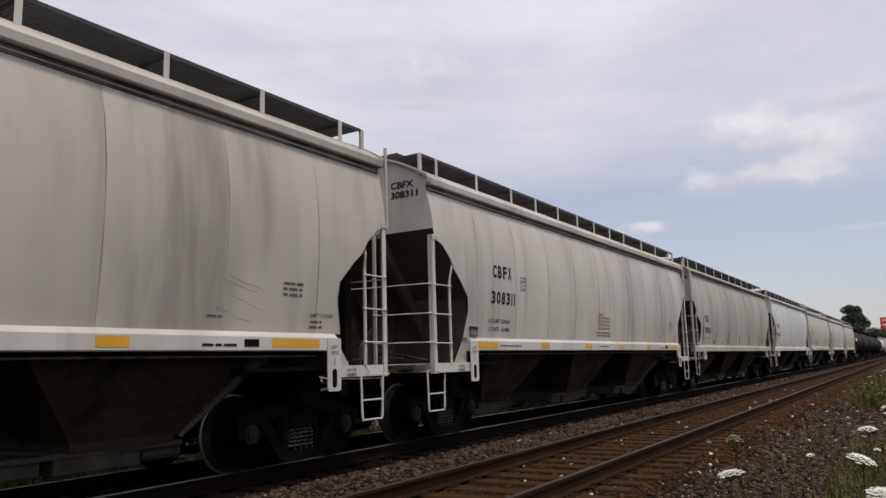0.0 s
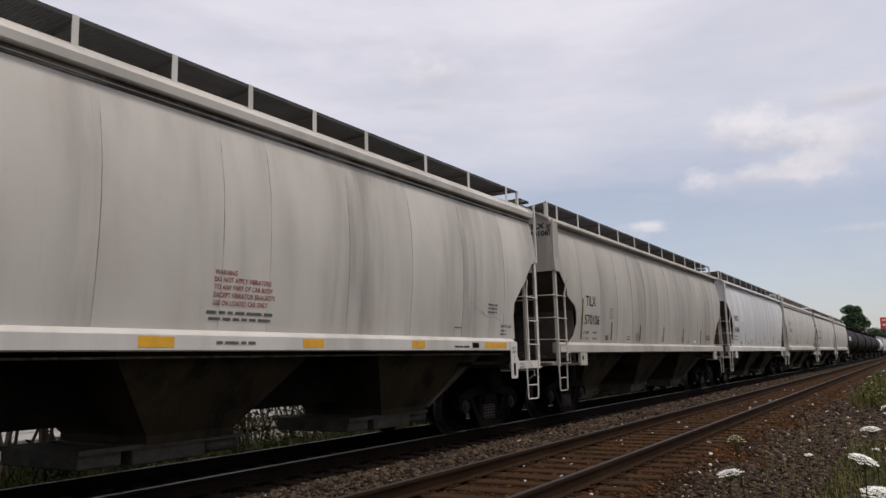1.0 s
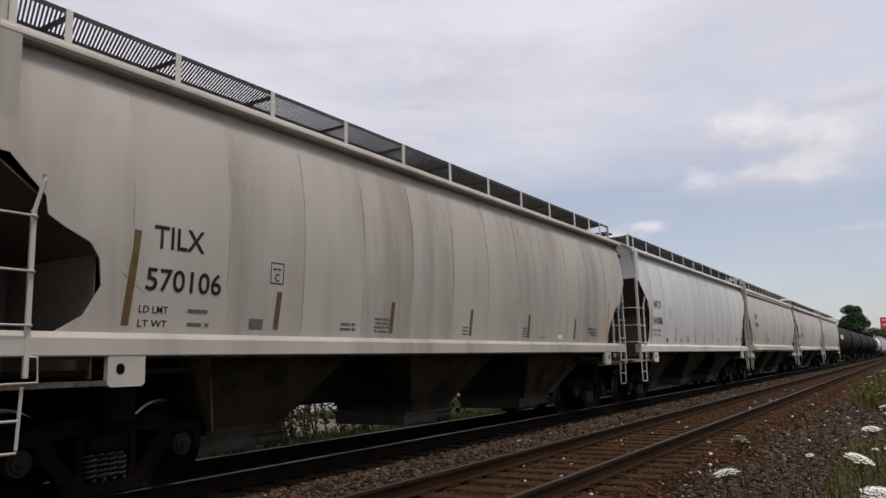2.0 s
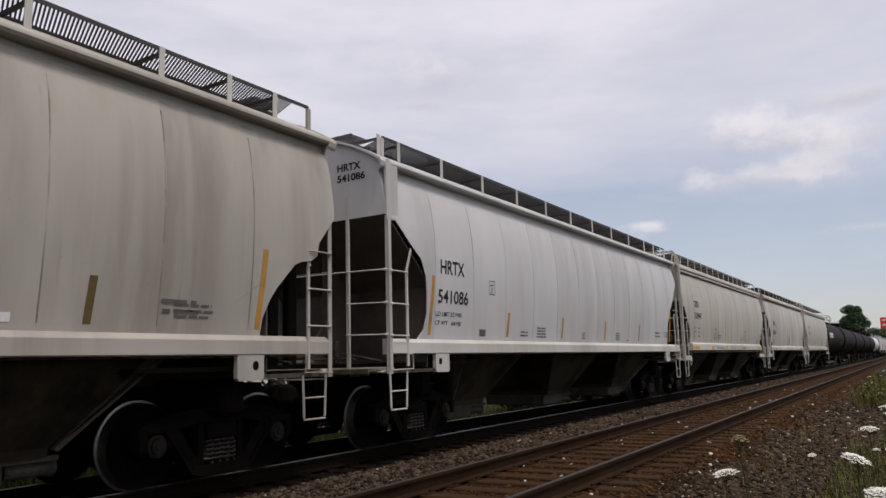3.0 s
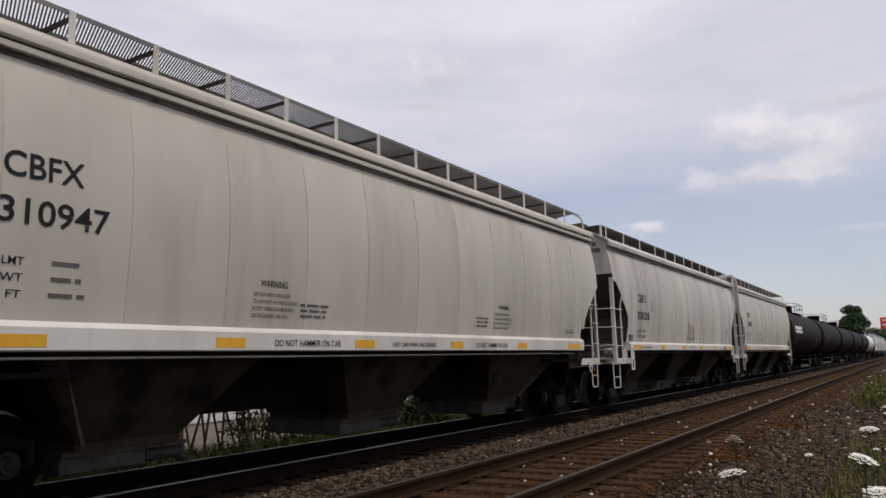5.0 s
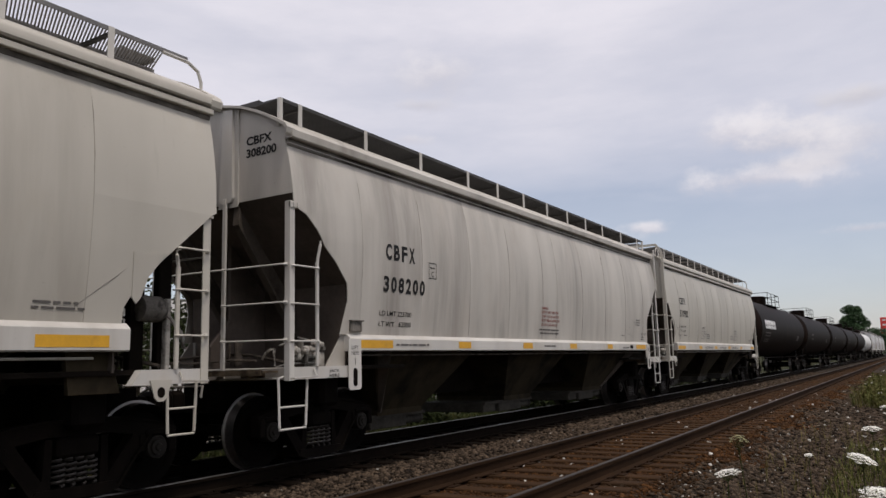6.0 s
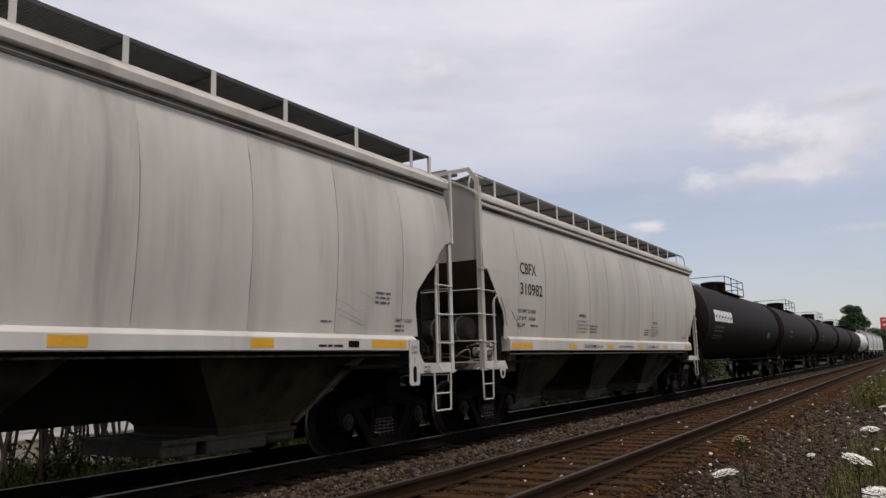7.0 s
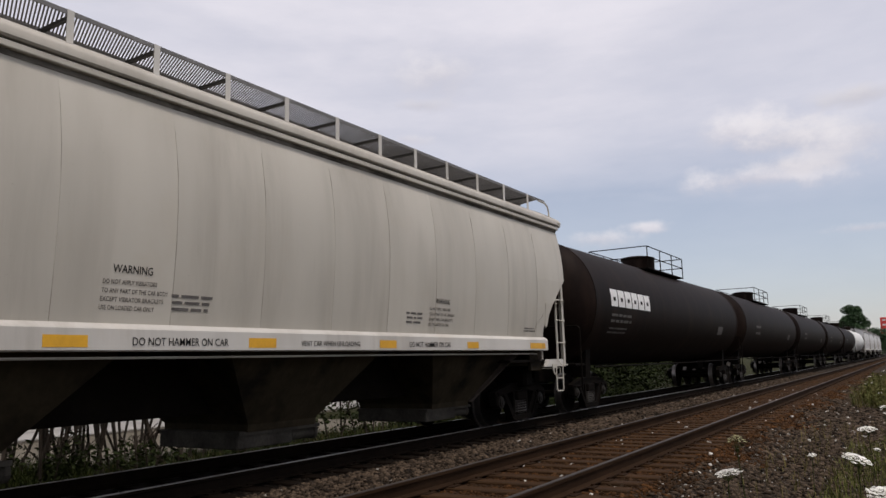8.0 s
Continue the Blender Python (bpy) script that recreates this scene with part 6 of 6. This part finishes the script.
# ---------- building, sign ----------
def building():
    x, y0, y1, zb, zt = -25.0, 4.0, 62.0, -1.02, 3.3
    b = empty("commercial_building", "long low white building with dark openings", "building")
    b.location = (x, 0, zb)
    openings = [(y0 + 2.5 + 4.6 * k, y0 + 2.5 + 4.6 * k + 2.6) for k in range(12)]
    h0, h1, H = 1.35, 3.6, zt - zb
    base = boxed(-0.34, 0.0, y0, y1, 0, 0.12, bevel=0.01)
    part("base_wall", base, BRICKM, b, "beige block base wall")
    spans, y = [], y0
    for a, c in openings:
        spans.append((y, a))
        y = c
    spans.append((y, y1))
    for a, c in spans:
        part("wall_pier", boxed(-0.3, -0.02, a, c, 0.12, H), SIDING, b, "white sided wall")
    for a, c in openings:
        part("wall_pier", boxed(-0.3, -0.02, a, c, 0.12, h0), SIDING, b, "white sided wall")
        part("wall_pier", boxed(-0.3, -0.02, a, c, h1, H), SIDING, b, "white sided wall")
        w = part("window", boxed(-0.24, -0.20, a, c, h0, h1), GLASS, b, "dark shop window")
        f = boxed(-0.18, -0.12, a, a + 0.07, h0, h1)
        box(f, -0.18, -0.12, c - 0.07, c, h0, h1)
        box(f, -0.18, -0.12, (a + c) / 2 - 0.03, (a + c) / 2 + 0.03, h0, h1)
        box(f, -0.18, -0.12, a, c, h0, h0 + 0.07)
        part("window_frame", f, SIDING, w)
    z = 0.16
    while z < H - 0.1:
        for a, c in spans if z > h0 - 0.2 else ((y0, y1),):
            part("siding_board", boxed(-0.02, 0.012, a + 0.02, c - 0.02, z, z + 0.20), SIDING, b)
        z += 0.235
    part("fascia", boxed(-0.5, 0.55, y0 - 0.4, y1 + 0.4, H, H + 0.65, bevel=0.02), SIDING, b, "white roof fascia")
    part("roof", extrude_y(bmesh.new(), [(0.5, H + 0.65), (-6, H + 1.5), (-12.5, H + 0.65)], y0 - 0.3, y1 + 0.3), ROOFM, b)
    part("back_wall", boxed(-12.3, -12.0, y0, y1, 0, H + 0.65), SIDING, b)
    for a in (y0, y1 - 0.3):
        part("end_wall", boxed(-12.0, -0.34, a, a + 0.3, 0, H + 0.64), SIDING, b)


def gravel_lot():
    tagged(part("gravel_lot", boxed(-24.9, -17.0, -30, 25, -1.08, -0.975), LOT), "pale gravel lot before the building", "parking lot", kind="structure")


def pylon_sign(x, y, z0, z1, w):
    s = empty("pylon_sign", "tall red roadside sign with pale blocks on poles", "sign")
    g = float(ground_z(x))
    s.location = (x, y, g)
    part("panel", boxed(-w / 2, w / 2, -0.25, 0.25, z0 - g, z1 - g, bevel=0.05), SIGNRED, s)
    for k in range(3):
        z = z0 - g + (z1 - z0) * (0.24 + 0.3 * k)
        part("pale_block", boxed(-w * 0.22, w * 0.26, -0.258, -0.25, z - 0.30, z + 0.35), PALE, s)
    for q in (-1, 1):
        part("pole", boxed(q * w * 0.3 - 0.15, q * w * 0.3 + 0.15, -0.15, 0.15, -0.3, z0 - g, bevel=0.02), UNDER, s)


# ---------- the place ----------
build_ground()
track("far track under the train, in shade", TX, -12.0, 170, SHINE, SHADETRACK, SHADETRACK)
track("rusty near track with timber ties", NX, -3.2, 300, DULL, RUST, TIE)


def near_far(lo, hi, power):
    return lambda u: lo + (hi - lo) * u ** power


scatter("ballast_between", "grey-brown crushed stone between the tracks", "ballast", BALLAST, 34000, (-6.66, -5.35), near_far(3.5, 60, 1.9), (0.012, 0.040), 5)
OFF_RAIL = 0.09


def near_track_stone(x, y):
    on_tie = (np.abs(((y - 2.0 + 0.26) % 0.52) - 0.26) < 0.12) & (np.abs(x - NX) < 1.3)
    luck = np.random.RandomState(21).rand(len(x))
    return (np.abs(np.abs(x - NX) - 0.7525) > OFF_RAIL) & (~on_tie | (luck < 0.68))


def rusty(x, y):
    edge = -2.35 + 0.45 * np.sin(y * 1.7) * np.sin(y * 0.6 + 1) + np.random.RandomState(22).normal(0, 0.22, len(x))
    return x < edge


scatter("ballast_near_track", "rust-stained crushed stone between the ties", "ballast", BALLAST2, 34000, (-5.40, -2.75), near_far(4.0, 60, 1.8), (0.012, 0.030), 6, lift=0.2, keep=near_track_stone)
scatter("ballast_rusty_edge", "rust-stained crushed stone beside the rail", "ballast", BALLAST2, 26000, (-2.80, -1.3), near_far(5.0, 60, 1.7), (0.012, 0.030), 7, keep=rusty)
scatter("ballast_shoulder", "grey-brown crushed stone sloping from the track", "ballast", BALLAST, 56000, (-2.80, 0.4), near_far(5.5, 60, 1.7), (0.010, 0.036), 17, keep=lambda x, y: ~rusty(x, y))
scatter("ballast_far_track", "crushed stone under the train, colour darkened for its shade", "ballast", SHADESTONE, 14000, (-10.2, -6.62), near_far(2.0, 40, 1.5), (0.018, 0.036), 8, lift=0.1, keep=lambda x, y: (np.abs(np.abs(x - TX) - 0.7525) > 0.09))
scatter("pale_stones", "few pale stones lying on the ballast", "stones", PALESTONE, 800, (-6.6, 0.4), near_far(5.5, 40, 1.6), (0.008, 0.034), 9)
scatter("pale_chips", "small pale stone chips among the ballast", "stones", PALESTONE, 1800, (-2.7, 0.4), near_far(5.5, 30, 1.6), (0.006, 0.017), 19)
building()
gravel_lot()
for k, (x, y, s, n, bare) in enumerate(((-13.4, 5.2, 2.3, 1100, True), (-13.2, 6.6, 2.5, 1300, True), (-13.9, 7.7, 2.7, 1500, True), (-13.4, 8.8, 2.5, 1300, True), (-14.2, 10.2, 2.4, 1200, True), (-14.6, 9.4, 2.8, 2400, True), (-14.9, 11.6, 2.8, 2400, True), (-14.9, 14.0, 2.9, 2400, True), (-15.2, 17.0, 2.9, 2200, True), (-12.6, 9.3, 0.8, 500, False), (-12.9, 7.4, 0.8, 420, False), (-13.1, 8.2, 0.9, 500, False), (-13.6, 12.8, 1.3, 800, False), (-14.0, 15.2, 1.3, 700, False), (-13.4, 17.6, 1.2, 700, False), (-14.6, 21.5, 1.9, 1100, False), (-13.0, 25.0, 2.0, 1300, False), (-13.2, 28.0, 2.2, 1500, False), (-12.8, 31.0, 2.1, 1500, False), (-13.2, 34.0, 2.4, 1600, False), (-12.8, 37.0, 2.4, 1600, False), (-13.4, 40.5, 2.6, 1600, False), (-13.0, 45.0, 2.7, 1600, False), (-13.6, 51.0, 2.4, 1200, False), (-13.6, 58.0, 2.6, 1200, False))):
    shrub("leggy shrub with bare stems" if bare else "leafy green shrub in the grass", x, y, s, n if y < 20 else n + 900, 70 + k, leaf=0.10 if y > 20 else 0.085 if n > 2000 else 0.06, bare=bare)
part_post = empty("fence_post", "dark wooden post in the grass", "post")
part_post.location = (-12.4, 10.0, float(ground_z(-12.4)))
part("post", boxed(-0.045, 0.045, -0.045, 0.045, -0.1, 1.5, bevel=0.008), BARK, part_post)
blades("bank_grass", "rough green grass on the bank behind the train", 16000, (-16.5, -12.2), (3, 46), (0.15, 0.5), LEAF, 11, width=0.010, category="grass")
blades("bank_straw", "dry grass on the bank behind the train", 5000, (-16.5, -12.0), (3, 46), (0.12, 0.45), STRAW, 12, width=0.008, category="grass")
blades("tall_grass", "tall green grass beside the building", 7000, (-14.6, -12.6), (3.5, 8.4), (0.3, 0.85), LEAF, 18, width=0.012, category="grass")
blades("verge_weeds", "green weeds growing in the gravel", 4200, (-1.15, 0.6), (6.0, 16.0), (0.05, 0.26), WEED, 13, width=0.006)
blades("verge_weeds_far", "yellow-green weeds along the verge", 3600, (-1.75, 0.8), (25.5, 46.0), (0.1, 0.75), WEED, 14, width=0.010)
blades("verge_straw", "dry stalks among the verge weeds", 2000, (-1.7, 0.8), (25.0, 46.0), (0.2, 0.95), STRAW, 15, width=0.007)
blades("verge_tufts", "sparse dry stalks in the gravel", 900, (-2.0, 0.5), (6.0, 19.0), (0.08, 0.35), STRAW, 16, width=0.005)

# leafy clumps and small flowers among the verge weeds
rnd_weeds = random.Random(41)
clumps, dots = bmesh.new(), bmesh.new()
for k in range(150):
    y = 25.5 + 20 * rnd_weeds.random() ** 1.5
    x = rnd_weeds.uniform(-1.7, 0.8)
    h = rnd_weeds.uniform(0.1, 0.6)
    z = float(ground_z(x)) + h
    leaf_cloud(clumps, (x, y, z), (0.22, 0.3, 0.22), 26, 0.045, rnd_weeds)
    if k % 3 == 0:
        leaf_cloud(dots, (x, y, z + 0.2), (0.08, 0.08, 0.03), 8, 0.022, rnd_weeds)
for k in range(60):
    y, x = 6.5 + 13 * rnd_weeds.random(), rnd_weeds.uniform(-0.9, 0.5)
    leaf_cloud(clumps, (x, y, float(ground_z(x)) + 0.06), (0.14, 0.14, 0.07), 22, 0.022, rnd_weeds)
tagged(part("weed_clumps", clumps, WEED), "leafy yellow-green weeds in the gravel", "weeds", kind="stuff")
tagged(part("small_white_flowers", dots, PETAL), "small white flowers among the weeds", "wildflower", kind="stuff")

# flower heads: place, width, tilt
for k, (head, w, tilt, bud) in enumerate((
    ((-0.515, 2.42, 0.902), 0.072, (-8, -8), False), ((-0.160, 2.44, 0.955), 0.074, (20, -8), False), ((-0.118, 2.47, 0.862), 0.090, (4, -12), False),
    ((-0.21, 3.95, 0.905), 0.075, (0, -10), False), ((-0.47, 4.0, 0.77), 0.036, (0, -20), False), ((-0.485, 2.44, 0.975), 0.048, (0, 0), True),
    ((-0.16, 5.0, 0.70), 0.075, (10, -8), False), ((-0.22, 6.2, 0.86), 0.065, (-8, -8), False), ((-0.32, 6.6, 0.52), 0.05, (5, -10), False),
    ((-0.05, 3.3, 1.02), 0.07, (15, -25), False), ((-0.10, 4.2, 0.60), 0.06, (0, -25), False))):
    umbel_plant("wild carrot with a closed green head" if bud else "white-flowered wild carrot on a thin stem", head, -0.55, w, tilt, 90 + k, bud)

tree("broad dark green tree beyond the line", -17.0, 300.0, 19.3, 11.0, 24000, 31)
tree("low tree behind the broad one", -11.5, 330.0, 11.0, 11.0, 6000, 32)
tree("low tree far along the line", -9.0, 420.0, 12.5, 16.0, 6000, 33)
tree("low dark tree far along the line", -23.0, 320.0, 9.5, 10.0, 5000, 34)
pylon_sign(-9.4, 352.0, 8.0, 14.6, 2.6)

# ---------- the train ----------
TRAIN = []


def put(car, centre):
    TRAIN.append((car, centre))
    return car


put(round_hopper("weathered light grey covered hopper with black running boards", 7.74, 6.66, "", "", 1), -45.75)
put(round_hopper("streaked light grey covered hopper with red warning stencil", 7.74, 6.66, "CBFX", "308311", 2, (("LD LMT 223600", 1.94), ("LT WT   62400", 1.79))), -28.96)
put(tall_hopper("dirty light grey covered hopper with rusty tape strips", 8.05, 7.95, "worn", "TILX", "570106", (DIRTYTAPE, ORANGE), INK, (-6.63, -4.62, -2.30, 0.0, 2.28, 4.64, 6.75), (-6.40, 6.72), ROUGH_CUT, (("LD LMT", 1.82), ("LT WT", 1.68)), 0.36, -0.2, WAVY_CUT), -12.22)
dirty_car = TRAIN[-1][0]
patch(dirty_car, "paper_sticker", 3.73, 3.95, 1.69, 1.77, side_curve, PALE, "small white paper sticker")
bars(dirty_car, 5.56, 6.13, 1.77, 1.95, 3, side_curve, INK2, seed=61)
put(tall_hopper("clean pale grey covered hopper with orange tape strips", 7.87, 7.80, "white", "HRTX", "541086", (ORANGE, ORANGE), INK, (-6.75, -4.08, -1.52, 1.12, 3.80, 6.82), (-6.38, 6.45), LONG_CUT, (("LD LMT 221900", 1.99), ("LT WT   64100", 1.85)), 0.08), 4.91)
put(straight_hopper("warm grey covered hopper with black lettering", 7.70, 6.70, "CBFX", "310947", 0.22), 21.13)
put(round_hopper("streaked grey covered hopper with large black numbers", 7.70, 6.62, "CBFX", "308200", 3, (("LD LMT 223700", 1.94), ("LT WT   62300", 1.79))), 37.76)
put(straight_hopper("warm grey covered hopper with galvanised running boards", 7.63, 6.68, "CBFX", "310982"), 54.15)
for k in range(5):
    put(tank_car("glossy black tank car with white logo blocks" if k == 0 else "dark brown-black tank car with railed platform", TANKM, logo=k == 0), 72.35 + 19.1 * k)
put(tank_car("white tank car near the train's tail", TANKW), 72.35 + 19.1 * 5)
for k in range(4):
    put(tall_hopper("pale grey covered hopper far down the train", 7.87, 7.80, "white", "", "", (ORANGE, ORANGE), INK2, (-6.78, 6.75), (-6.38, 6.45), LONG_CUT), 185.8 + 16.8 * k)


def motions():
    for car, centre in TRAIN:
        walk(car, [(0.5 * k, pose(TX, centre - V * (0.5 * k - 4.0), 0)) for k in range(17)])
    spin = V / WHEEL * 180 / math.pi
    for w, y in WHEELSETS:
        walk(w, [(k / 30, pose(0, y, WHEEL, spin * k / 30)) for k in range(241)])
    for p, base, seed in PLANTS:
        rnd = random.Random(seed)
        a = rnd.uniform(0, 6)
        walk(p, [(0.5 * k, pose(*base, 0.25 * math.sin(1.9 * 0.5 * k + a), 0.35 * math.sin(1.4 * 0.5 * k + a), 0)) for k in range(17)])


motions()
